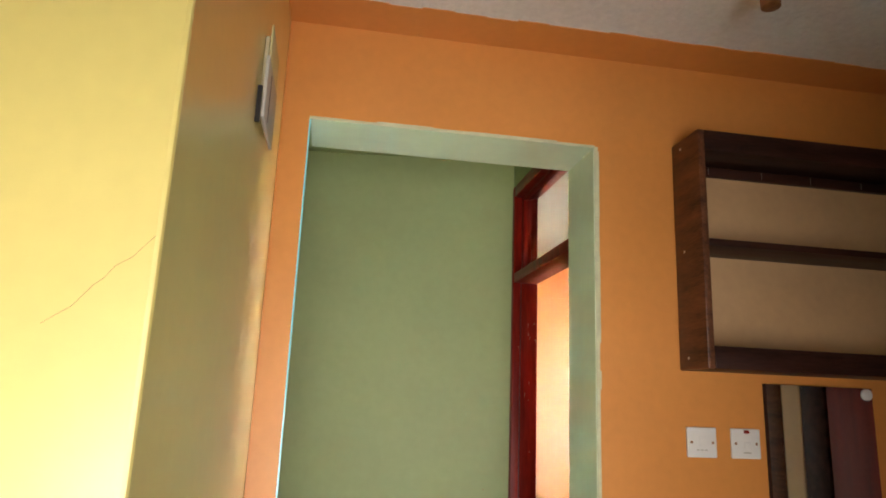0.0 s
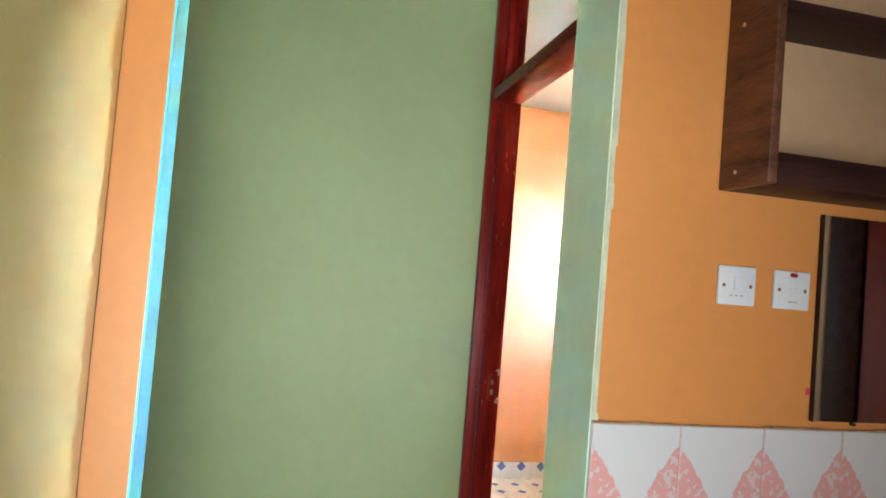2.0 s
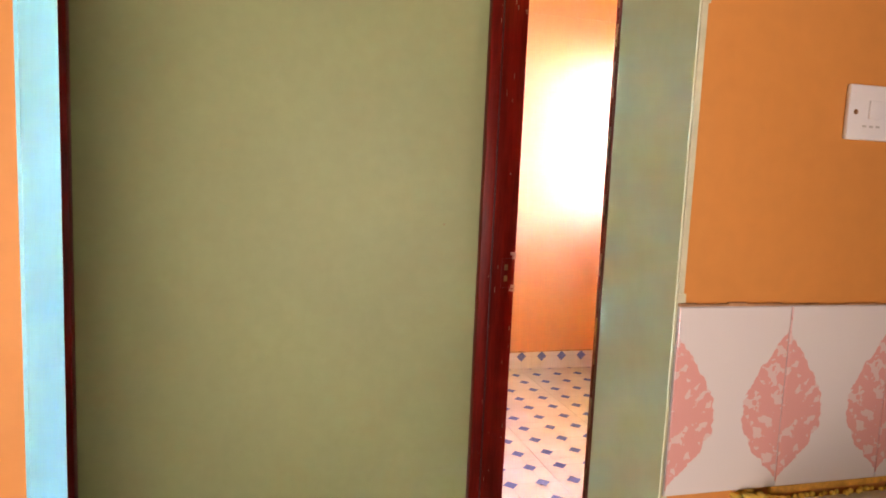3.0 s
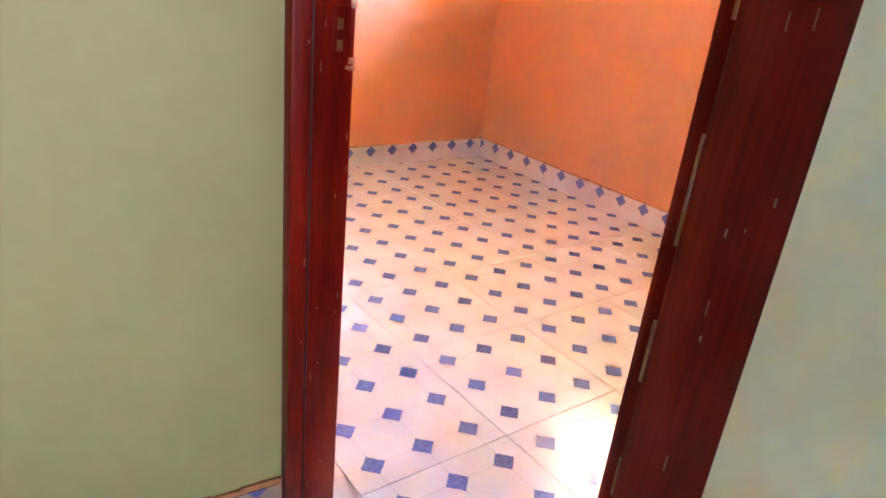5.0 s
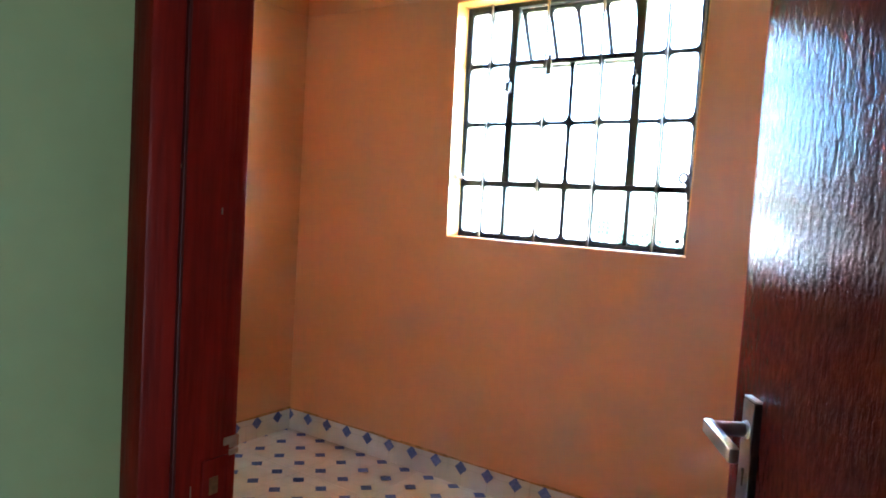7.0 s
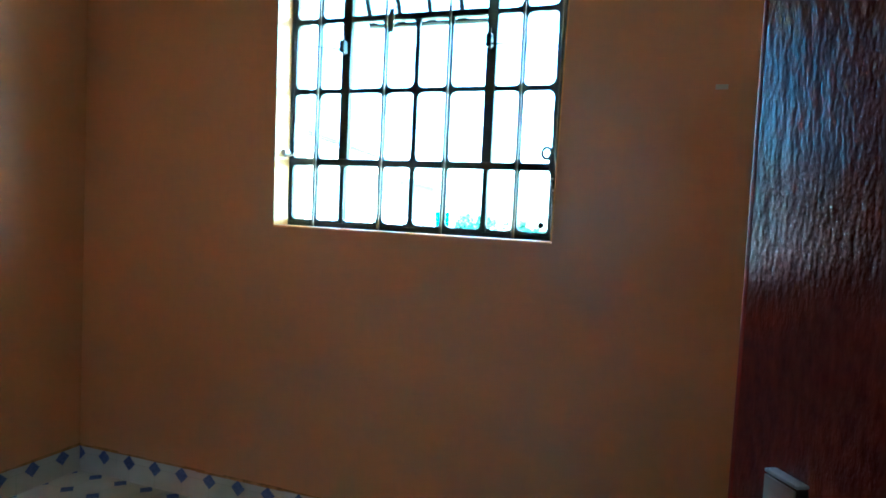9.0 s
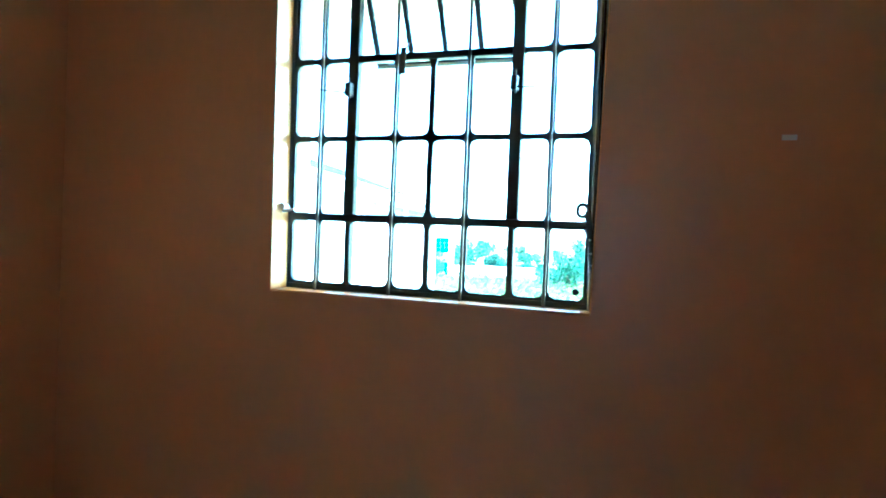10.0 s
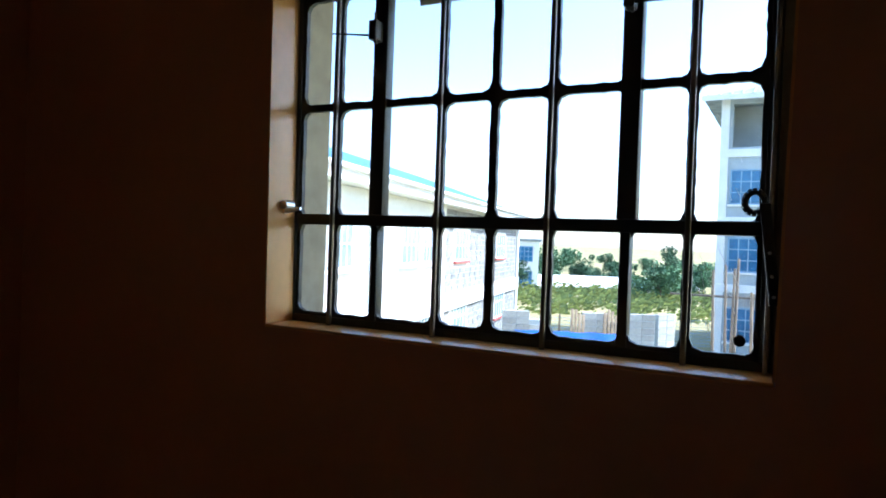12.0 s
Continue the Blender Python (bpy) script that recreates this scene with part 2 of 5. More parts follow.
CEMENT = material("orange_smeared_cement", (0.50, 0.27, 0.13), 0.9, vary=0.3, big=25, fine=120, bump=0.6)
OUTER_CREAM = material("cream_outside_plaster", (0.42, 0.38, 0.29), 0.85, vary=0.2, big=2.5, fine=30, bump=0.4)
BARE = material("bare_wood_chip", (0.46, 0.26, 0.17), 0.8, vary=0.2, big=40, fine=150, bump=0.3)
# green gloss with blue sky light put into its colour
GREEN_SKYLIT = material("green_gloss_skylit_blue", (0.27, 0.82, 0.98), 0.21, vary=0.04, big=1.5, fine=30, bump=0.03, spec=0.7, rough_vary=0.03)
# the wall's orange turned into the window, with daylight glow in the colour
REVEAL_GLOW = material("orange_reveal_paint_lit", (0.90, 0.49, 0.15), 0.32, rough_vary=0.02, vary=0.08, big=4, fine=40, bump=0.15)
WHITE = material("white_paint_mark", (0.8, 0.78, 0.76), 0.6, vary=0.05, big=20, fine=90, bump=0.05)
PANE = glass("window_pane_glass")
FROST = glass("fanlight_glass", (0.60, 0.66, 0.76), 0.08)
MIRROR = mirror_glass("mirror_silvering")
FLOOR_TILE = dot_tile("glazed_floor_tile_blue_lozenges", False, (DOT, DOT))
LEAF_T = leaf_tile("pink_leaf_wall_tile", 0.1872, 0.2755)

# ---- building helpers ----


def bm_box(bm, lo, hi, bevel=0.0):
    """A box between two corners, its edges rounded by bevel."""
    r = bmesh.ops.create_cube(bm, size=1.0)
    size = [b - a for a, b in zip(lo, hi)]
    mid = [(a + b) / 2 for a, b in zip(lo, hi)]
    bmesh.ops.scale(bm, vec=size, verts=r["verts"])
    bmesh.ops.translate(bm, vec=mid, verts=r["verts"])
    if bevel:
        edges = list({e for v in r["verts"] for e in v.link_edges})
        bmesh.ops.bevel(bm, geom=edges, offset=min(bevel, 0.45 * min(size)), segments=2, affect="EDGES", profile=0.5)
    return bm


def box(lo, hi, bevel=0.0):
    return bm_box(bmesh.new(), lo, hi, bevel)


def bm_tube(bm, a, b, r1, r2=None, sides=12):
    a, b = Vector(a), Vector(b)
    d = b - a
    m = Matrix.Translation((a + b) / 2) @ d.to_track_quat("Z", "Y").to_matrix().to_4x4()
    bmesh.ops.create_cone(bm, cap_ends=True, segments=sides, radius1=r1, radius2=r1 if r2 is None else r2, depth=d.length, matrix=m)
    return bm


def tube(a, b, r1, r2=None, sides=12):
    return bm_tube(bmesh.new(), a, b, r1, r2, sides)


def turned(profile, at=(0, 0, 0), sides=20):
    """A lathe shape: profile of (radius, height) from the bottom up."""
    bm = bmesh.new()
    rings = []
    for r, z in profile:
        rings.append([bm.verts.new((at[0] + r * math.cos(2 * math.pi * k / sides), at[1] + r * math.sin(2 * math.pi * k / sides), at[2] + z)) for k in range(sides)])
    for a, b in zip(rings, rings[1:]):
        for k in range(sides):
            bm.faces.new((a[k], a[(k + 1) % sides], b[(k + 1) % sides], b[k]))
    bm.faces.new(rings[-1])
    bm.faces.new(rings[0][::-1])
    return bm


def to_mesh(name, bm, mat, smooth=False):
    bmesh.ops.recalc_face_normals(bm, faces=bm.faces[:])
    me = bpy.data.meshes.new(name)
    bm.to_mesh(me)
    bm.free()
    me.materials.append(mat)
    if smooth:
        me.shade_smooth()
        me.set_sharp_from_angle(angle=radians(38))
    return me


def part(name, bm, mat, parent, label="", smooth=True):
    ob = new(name, to_mesh(name, bm, mat, smooth))
    ob.parent = parent
    if label:
        ob["label"] = label
    return ob


def solid(name, bm, mat, label, category, kind="", group="", smooth=False):
    return tagged(new(name, to_mesh(name, bm, mat, smooth)), label, category, group, kind)


def thing(name, m, label, category, kind="", group=""):
    ob = new(name)
    ob.empty_display_size = 0.1
    ob.matrix_world = m
    return tagged(ob, label, category, group, kind)


def piece(name, mesh, parent, at, turn=(0, 0, 0)):
    ob = new(name, mesh)
    ob.parent = parent
    ob.matrix_basis = pose(*at, *turn)
    return ob


def wall_bm(axis, at, thick, u, v, holes=()):
    """An upright wall. axis 'x' or 'y': its normal; at: lower face; u: its run; v: its height; holes: (u0, u1, v0, v1) cut through."""
    us = sorted({u[0], u[1], *[h[0] for h in holes], *[h[1] for h in holes]})
    vs = sorted({v[0], v[1], *[h[2] for h in holes], *[h[3] for h in holes]})

    def full(i, j):
        if i < 0 or j < 0 or i >= len(us) - 1 or j >= len(vs) - 1:
            return False
        cu, cv = (us[i] + us[i + 1]) / 2, (vs[j] + vs[j + 1]) / 2
        return not any(h[0] < cu < h[1] and h[2] < cv < h[3] for h in holes)

    bm = bmesh.new()
    made = {}

    def vert(a, b, k):
        key = (a, b, k)
        if key not in made:
            w = at + k * thick
            made[key] = bm.verts.new((w, us[a], vs[b]) if axis == "x" else (us[a], w, vs[b]))
        return made[key]

    for i in range(len(us) - 1):
        for j in range(len(vs) - 1):
            if not full(i, j):
                continue
            for k in (0, 1):
                bm.faces.new([vert(i, j, k), vert(i + 1, j, k), vert(i + 1, j + 1, k), vert(i, j + 1, k)])
            for (di, dj), (p, q) in {(-1, 0): ((i, j), (i, j + 1)), (1, 0): ((i + 1, j), (i + 1, j + 1)), (0, -1): ((i, j), (i + 1, j)), (0, 1): ((i, j + 1), (i + 1, j + 1))}.items():
                if not full(i + di, j + dj):
                    bm.faces.new([vert(*p, 0), vert(*q, 0), vert(*q, 1), vert(*p, 1)])
    bmesh.ops.recalc_face_normals(bm, faces=bm.faces[:])
    return bm


# ---- plan ----
KX0, KX1, KYC = 0.078, 1.99, -1.03          # kitchen, left and right wall
OX0, OX1, OTOP = 0.151, 0.957, 2.181   # plain opening from kitchen to lobby
KH, HH, BH = 2.461, 2.50, 2.555  # ceilings
W1 = 0.205                       # thickness of the wall between kitchen and lobby
HX0, HX1 = -0.085, 1.005          # lobby
HY, SKEW = 1.037, 0.095         # lobby end wall, and how far it runs out of square
HYL = HY + SKEW * (HX1 - HX0)   # its corner at the far side
LY0, LY1 = HYL - 0.824, HYL - 0.003   # door opening across the lobby
BX0, BX1, BY1 = 1.105, 3.278, 3.207   # bedroom
DY0, DY1 = 0.225, 1.046         # bedroom door opening in its wall
WY0, WY1, WZ0, WZ1 = 1.130, 2.223, 1.147, 2.230  # bedroom window opening
RX0, RY0 = -2.2, -2.65           # front room behind the walk

# ---- setting ----
solid("wall_kitchen_end", wall_bm("y", 0.0, 0.03, (KX0, BX1), (0, 2.75), [(OX0, OX1, -1, OTOP)]), ORANGE,
      "orange painted wall with a plain opening to the lobby", "wall", "structure")
solid("wall_lobby_front", wall_bm("y", 0.03, W1 - 0.03, (HX0 - 0.12, HX1), (0, 2.75), [(OX0 - 0.022, OX1, -1, OTOP)]), GREEN,
      "sage green lobby side of the opening wall", "wall", "structure")
solid("wall_bedroom_front", wall_bm("y", 0.03, W1 - 0.03, (HX1, BX1), (0, 2.75)), BED_ORANGE,
      "orange bedroom side of the kitchen wall", "wall", "structure")
# green paint carried round the opening's faces
rv = bmesh.new()
r = bm_box(rv, (OX0 - 0.004, 0.001, 0.004), (OX0 + 0.004, W1 + 0.001, OTOP - 0.003))
for v in rv.verts:
    if v.co.y > 0.1:
        v.co.x -= 0.017
# turquoise here is sky light painted onto the green side face
solid("trim_opening_side", rv, GREEN_SKYLIT, "green side face of the opening, coloured turquoise for sky light", "trim", "structure")
rv = bmesh.new()
bm_box(rv, (OX1 - 0.003, 0.001, 0.004), (OX1 + 0.004, W1 + 0.001, OTOP - 0.003))
bm_box(rv, (OX0 + 0.003, 0.001, OTOP - 0.004), (OX1 - 0.003, W1 + 0.001, OTOP + 0.004))
solid("trim_opening", rv, GREEN_DOORLIT, "sage green faces of the plain opening, paled for light from the bedroom door", "trim", "structure")
edge_paint = bmesh.new()
rnd = random.Random(5)
for x, sgn in ((OX1 + 0.004, 1),):
    z = 0.02
    while z < OTOP:
        h = rnd.uniform(0.05, 0.16)
        w = rnd.uniform(0.004, 0.009)
        bm_box(edge_paint, (x - 0.005, -0.002, z), (x + w, 0.0015, min(z + h, OTOP)), 0.0008)
        z += h
z = OX0
while z < OX1:
    h = rnd.uniform(0.06, 0.18)
    bm_box(edge_paint, (z, -0.002, OTOP - 0.004), (min(z + h, OX1), 0.0015, OTOP + rnd.uniform(0.003, 0.010)), 0.0008)
    z += h
solid("trim_paint_edge", edge_paint, EDGE, "uneven pale paint line along the opening's edge", "trim", "structure")
solid("wall_kitchen_side", box((-0.15, KYC, 0), (KX0, 0.0, 2.75), 0.006), YELLOW, "yellow painted wall ending in a plastered corner", "wall", "structure")
solid("wall_front_room_end", box((RX0, KYC + 0.003, 0), (-0.15, KYC + 0.15, 2.75)), YELLOW, "yellow painted end wall of the front room", "wall", "structure")
solid("wall_kitchen_right", box((KX1, RY0, 0), (KX1 + 0.15, -0.001, 2.75)), ORANGE, "orange painted kitchen wall behind the cupboards", "wall", "structure")
solid("wall_front_room_left", box((RX0 - 0.15, RY0, 0), (RX0, -0.88, 2.75)), YELLOW,
      "yellow painted side wall of the front room", "wall", "structure")
solid("wall_front_room_back", wall_bm("y", RY0 - 0.15, 0.15, (RX0 - 0.15, KX1 + 0.15), (0, 2.75), [(-0.53, 1.03, 0.02, 2.15)]), YELLOW,
      "yellow painted back wall with an assumed doorway, out of view", "wall", "structure")
# a pale sheet added to close the unseen doorway; the added lamp stands just inside it
solid("added_doorway_cover", box((-0.56, RY0 - 0.148, 0.0), (1.06, RY0 - 0.11, 2.2), 0.01), WHITE, "pale sheet added to close the unseen doorway", "curtain", "structure")
lobby_end = box((HX0 - 0.12, HY, 0), (HX1, HY + 0.15, 2.75))
for v in lobby_end.verts:
    v.co.y += SKEW * (HX1 - v.co.x)
solid("wall_lobby_end", lobby_end, GREEN, "sage green painted lobby end wall, lightly scuffed", "wall", "structure")
solid("wall_lobby_left", wall_bm("x", HX0 - 0.12, 0.12, (W1, HYL), (0, 2.75), [(LY0, LY1, -1, 2.385)]), GREEN,
      "sage green lobby wall round a door", "wall", "structure")
dw = wall_bm("x", HX1, BX0 - HX1 - 0.006, (W1, BY1 + 0.15), (0, 2.75), [(DY0, DY1, -1, 2.385)])
solid("wall_bedroom_door", dw, GREEN, "sage green wall round the bedroom door frame", "wall", "structure")
solid("wall_bedroom_inner", wall_bm("x", BX0 - 0.006, 0.006, (W1, BY1), (0, 2.75), [(DY0, DY1, -1, 2.385)]), BED_ORANGE,
      "orange bedroom wall round the door", "wall", "structure")
solid("wall_bedroom_end", box((BX0, BY1, 0), (BX1 + 0.2, BY1 + 0.15, 2.75)), BED_ORANGE, "orange semi-gloss bedroom end wall", "wall", "structure")


def flare(bm):
    """The plastered opening runs a little wider towards its head."""
    for v in bm.verts:
        if abs(v.co.z - WZ1) < 0.03:
            if abs(v.co.y - WY1) < 0.006:
                v.co.y += 0.014
            elif abs(v.co.y - WY0) < 0.006:
                v.co.y -= 0.019
    return bm


solid("wall_window", flare(wall_bm("x", BX1, 0.11, (-0.2, BY1), (0, 2.75), [(WY0, WY1, WZ0, WZ1)])), BED_ORANGE,
      "orange bedroom wall under and around the window", "wall", "structure")
solid("wall_window_outside", wall_bm("x", BX1 + 0.11, 0.10, (-5.0, 7.0), (-3.2, 3.0), [(WY0 + 0.01, WY1 - 0.01, WZ0 + 0.01, WZ1 - 0.01)]), OUTER_CREAM,
      "cream plastered outer face of the house wall", "wall", "structure")
solid("ceiling_kitchen", box((RX0 - 0.05, RY0 - 0.05, KH), (KX1 + 0.05, 0.03, KH + 0.1)), CEIL, "white stippled ceiling", "ceiling", "structure")
band = bmesh.new()
bw = 0.141
wig = random.Random(9)
for k in range(22):
    x0, x1 = KX0 + k * (KX1 - KX0) / 22, KX0 + (k + 1) * (KX1 - KX0) / 22
    bm_box(band, (x0, -bw + wig.uniform(-0.004, 0.004), KH - 0.002), (x1, 0, KH + 0.002))
for k in range(14):
    y0, y1 = -bw - (k + 1) * 0.07, -bw - k * 0.07
    bm_box(band, (KX0, y0, KH - 0.002), (KX0 + bw + wig.uniform(-0.004, 0.004), y1, KH + 0.002))
    bm_box(band, (KX1 - bw + wig.uniform(-0.004, 0.004), y0, KH - 0.002), (KX1, y1, KH + 0.002))
solid("trim_ceiling_band", band, ORANGE, "orange paint band along the ceiling's edge", "trim", "structure")
solid("ceiling_lobby", box((HX0 - 0.1, W1 - 0.03, HH), (HX1 + 0.03, HYL + 0.03, HH + 0.1)), GREEN, "green-tinted lobby ceiling", "ceiling", "structure")
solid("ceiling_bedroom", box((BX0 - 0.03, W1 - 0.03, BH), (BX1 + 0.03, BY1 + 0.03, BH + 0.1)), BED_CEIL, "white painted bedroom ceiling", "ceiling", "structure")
# ring beam's hairline ledge round the bedroom
ledge = bmesh.new()
bm_box(ledge, (BX0 + 0.01, BY1 - 0.004, 2.262), (BX1, BY1 + 0.002, 2.554), 0.0015)
bm_box(ledge, (BX1 - 0.004, WY1 + 0.03, 2.262), (BX1 + 0.002, BY1, 2.554), 0.0015)
solid("trim_beam", ledge, BED_ORANGE, "slightly proud plastered beam band under the ceiling", "trim", "structure")

# hairline crack in the plastered corner and a small dent in the lobby wall
cr_ = bmesh.new()
crack = [(0.072, 1.600), (0.060, 1.586), (0.053, 1.577), (0.039, 1.568), (0.030, 1.555), (0.021, 1.547), (0.005, 1.526), (-0.02, 1.508)]
for (xa, za), (xb, zb) in zip(crack, crack[1:]):
    bm_tube(cr_, (xa, KYC - 0.0002, za), (xb, KYC - 0.0001, zb), 0.00032, 0.00026, 5)
solid("trim_crack", cr_, CEMENT, "hairline crack in the yellow plaster", "crack", "structure")
solid("wall_dent", turned([(0.0024, 0.0), (0.0024, 0.0004), (0.001, 0.0008)], (0, 0, 0), 9), CEMENT, "small dark dent in the green lobby wall", "wall mark").matrix_world = pose(0.899, HY + SKEW * (HX1 - 0.899), 1.112, 90, 0, 0)

# ---- floors ----
TILE = 3 * DOT
floor = solid("floor", box((RX0, RY0, -0.12), (BX1, BY1, -0.006)), GROUT, "grey grout bed under the glazed floor tiles", "floor", "structure")
tb = box((0.0008, 0.0008, -0.006), (TILE - 0.0008, TILE - 0.0008, 0.0), 0.0008)
for v in tb.verts:
    v.co.x, v.co.y = v.co.x - DOT / 2 + DOT, v.co.y - DOT / 2 + DOT
tile_mesh = to_mesh("floor_tile", tb, FLOOR_TILE)


def clipped_tile(x0, y0, lo, hi):
    """A tile cut by the room's edge, in the same local frame as the whole ones."""
    a, b = max(x0, lo[0]) - x0, max(y0, lo[1]) - y0
    c, d = min(x0 + TILE, hi[0]) - x0, min(y0 + TILE, hi[1]) - y0
    q = DOT / 2
    return to_mesh("floor_tile", box((a + 0.0008 + q, b + 0.0008 + q, -0.006), (c - 0.0008 + q, d - 0.0008 + q, 0.0), 0.0008), FLOOR_TILE)


def lay_tiles(lo, hi):
    gx, gy = 1.248 - DOT / 2, 1.078 - DOT / 2
    i0, i1 = math.floor((lo[0] - gx) / TILE), math.ceil((hi[0] - gx) / TILE)
    j0, j1 = math.floor((lo[1] - gy) / TILE), math.ceil((hi[1] - gy) / TILE)
    for i in range(i0, i1):
        for j in range(j0, j1):
            x0, y0 = gx + i * TILE, gy + j * TILE
            whole = x0 >= lo[0] and y0 >= lo[1] and x0 + TILE <= hi[0] and y0 + TILE <= hi[1]
            me = tile_mesh if whole else clipped_tile(x0, y0, lo, hi)
            piece("floor_tile", me, floor, (x0 - DOT / 2, y0 - DOT / 2, 0))


def skirting(name, run, at, axis, top, offset, label, dot_z, flip=1, turn=0.0, worn=False):
    """Skirting of cut tiles against a wall: run along the wall, at: the wall's face, offset: where a lozenge falls."""
    base = tagged(new(name), label, "baseboard", "", "structure")
    length = run[1] - run[0]
    base.matrix_world = pose(run[0], at, 0, 0, 0, turn) if axis == "y" else pose(at, run[0], 0, 0, 0, 90)
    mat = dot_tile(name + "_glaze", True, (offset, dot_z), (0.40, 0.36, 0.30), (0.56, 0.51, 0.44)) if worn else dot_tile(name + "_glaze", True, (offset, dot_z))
    k = offset + DOT / 2 - TILE * math.ceil((offset + DOT / 2) / TILE)
    while k < length:
        a, b = max(k, 0.0), min(k + TILE, length)
        if b - a > 0.01:
            lo, hi = sorted((0.0, -0.009 * flip))
            part("skirting_tile", box((a + 0.0006, lo, 0.0), (b - 0.0006, hi, top + 0.0015 * math.sin(9 * k)), 0.001), mat, base, smooth=False)
        k += TILE
    cement = bmesh.new()
    jit = random.Random(3)
    a = 0.0
    while a < length:
        w = min(jit.uniform(0.03, 0.12), length - a)
        lo, hi = sorted((0.001, -0.006 * flip))
        bm_box(cement, (a, lo, top - 0.002), (a + w, hi, top + jit.uniform(0.003, 0.009) + (0.009 if worn else 0.0)))
        a += w
    part("cement_line", cement, CEMENT, base, "rough cement line over the tiles", smooth=False)
    return base


skirting("baseboard_end", (BX0, BX1), BY1, "y", 0.112, (3.182 - BX0) % DOT, "pale skirting tiles with blue lozenges", 0.084)
skirting("baseboard_window", (W1, BY1), BX1, "x", 0.112, (3.054 - W1) % DOT, "pale skirting tiles with blue lozenges under the window", 0.084, -1)
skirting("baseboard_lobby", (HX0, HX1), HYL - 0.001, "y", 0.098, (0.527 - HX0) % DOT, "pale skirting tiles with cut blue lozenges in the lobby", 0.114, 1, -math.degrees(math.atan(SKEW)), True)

# ---- bedroom door frame, fanlight and leaf ----
def door_frame(name, x0, x1, ya, yb, label, latch):
    fr = thing(name, pose(0, 0, 0), label, "door frame", "structure")
    bev = 0.004
    top = 2.385
    part("jamb", box((x0 - 0.004, yb - 0.036, 0), (x1 + 0.004, yb, top), bev), RED_WOOD, fr)
    part("jamb", box((x0 - 0.004, ya, 0), (x1 + 0.004, ya + 0.080, top), bev), RED_WOOD, fr)
    part("head", box((x0 - 0.004, ya + 0.062, top - 0.05), (x1 + 0.004, yb - 0.036, top), bev), RED_WOOD, fr)
    part("transom", box((x0 - 0.002, ya + 0.062, 1.955), (x1 + 0.002, yb - 0.036, 1.995), bev), RED_WOOD, fr)
    # stop bead on the jamb; the groove beside it is a strip darkened as shade
    part("stop_bead", box((x0 + 0.028, yb - 0.040, 0), (x0 + 0.032, yb - 0.035, 1.955), 0.001), RED_GROOVE, fr, "dark strip painted for the shade in the jamb's groove")
    part("stop_bead", box((x0 + 0.000, ya + 0.079, 0), (x0 + 0.050, ya + 0.096, 1.955), 0.002), RED_WOOD, fr)
    worn = random.Random(23)
    z = 0.03
    while z < 1.9:
        h = worn.uniform(0.015, 0.09)
        part("worn_arris", box((x0 - 0.0052, ya + 0.0782, z), (x0 - 0.0030, ya + 0.0803 + worn.uniform(0, 0.0012), z + h), 0.0005), BARE, fr, "paint worn pale along the arris")
        z += h + worn.uniform(0.01, 0.10)
    # fanlight: bead and pane
    for z0, z1 in ((1.995, 2.009), (top - 0.064, top - 0.05)):
        part("glazing_bead", box((x0 + 0.03, ya + 0.062, z0), (x0 + 0.07, yb - 0.036, z1), 0.003), RED_WOOD, fr)
    for y0, y1 in ((ya + 0.062, ya + 0.085), (yb - 0.060, yb - 0.036)):
        part("glazing_bead", box((x0 + 0.03, y0, 2.009), (x0 + 0.07, y1, top - 0.064), 0.003), RED_WOOD, fr)
    pane = part("pane", box((x0 + 0.048, ya + 0.08, 2.005), (x0 + 0.052, yb - 0.055, top - 0.06)), FROST, fr, "clear fanlight pane", smooth=False)
    pane.visible_shadow = False
    if latch:
        strike = part("strike_plate", box((x0 + 0.062, yb - 0.0385, 0.935), (x0 + 0.092, yb - 0.034, 1.022), 0.001), RED_WOOD, fr, "painted strike plate let into the jamb")
        for z0, z1 in ((0.954, 0.971), (0.987, 1.004)):
            part("latch_hole", box((x0 + 0.070, yb - 0.0392, z0), (x0 + 0.080, yb - 0.0382, z1)), RUST, strike, "worn latch hole", smooth=False)
        chips = random.Random(4)
        for z in (1.026, 0.930):
            for k in range(4):
                w = chips.uniform(0.006, 0.016)
                zz = z + chips.uniform(-0.008, 0.008)
                part("paint_chip", box((x1 + 0.002 - w, yb - 0.0374, zz), (x1 + 0.0055, yb - 0.030, zz + chips.uniform(0.004, 0.010)), 0.0015), BARE, fr, "bare wood where the paint has chipped")
        for k in range(34):
            z = chips.uniform(0.05, 1.9)
            part("paint_chip", chip_bm(x0 + chips.uniform(0.015, 0.10), yb - 0.0364, z, chips), BARE, fr)
        for k in range(26):
            z = chips.uniform(0.05, 1.95)
            part("paint_chip", chip_bm(x0 - 0.0045, ya + chips.uniform(0.012, 0.045), z, chips, True), BARE, fr)
    return fr


def chip_bm(x, y, z, rng, side=False):
    h, w = rng.uniform(0.003, 0.016), rng.uniform(0.0007, 0.0018)
    if side:
        return box((x, y, z), (x + 0.001, y + w, z + h), 0.0003)
    return box((x, y - 0.0006, z), (x + w, y + 0.0006, z + h), 0.0003)


door_frame("door_frame_bedroom", HX1, BX0, DY0, DY1, "red-brown gloss timber door frame with fanlight, chipped paint", True)
door_frame("door_frame_left", HX0 - 0.11, HX0, LY0, LY1, "dark red timber door frame opposite the bedroom", False)

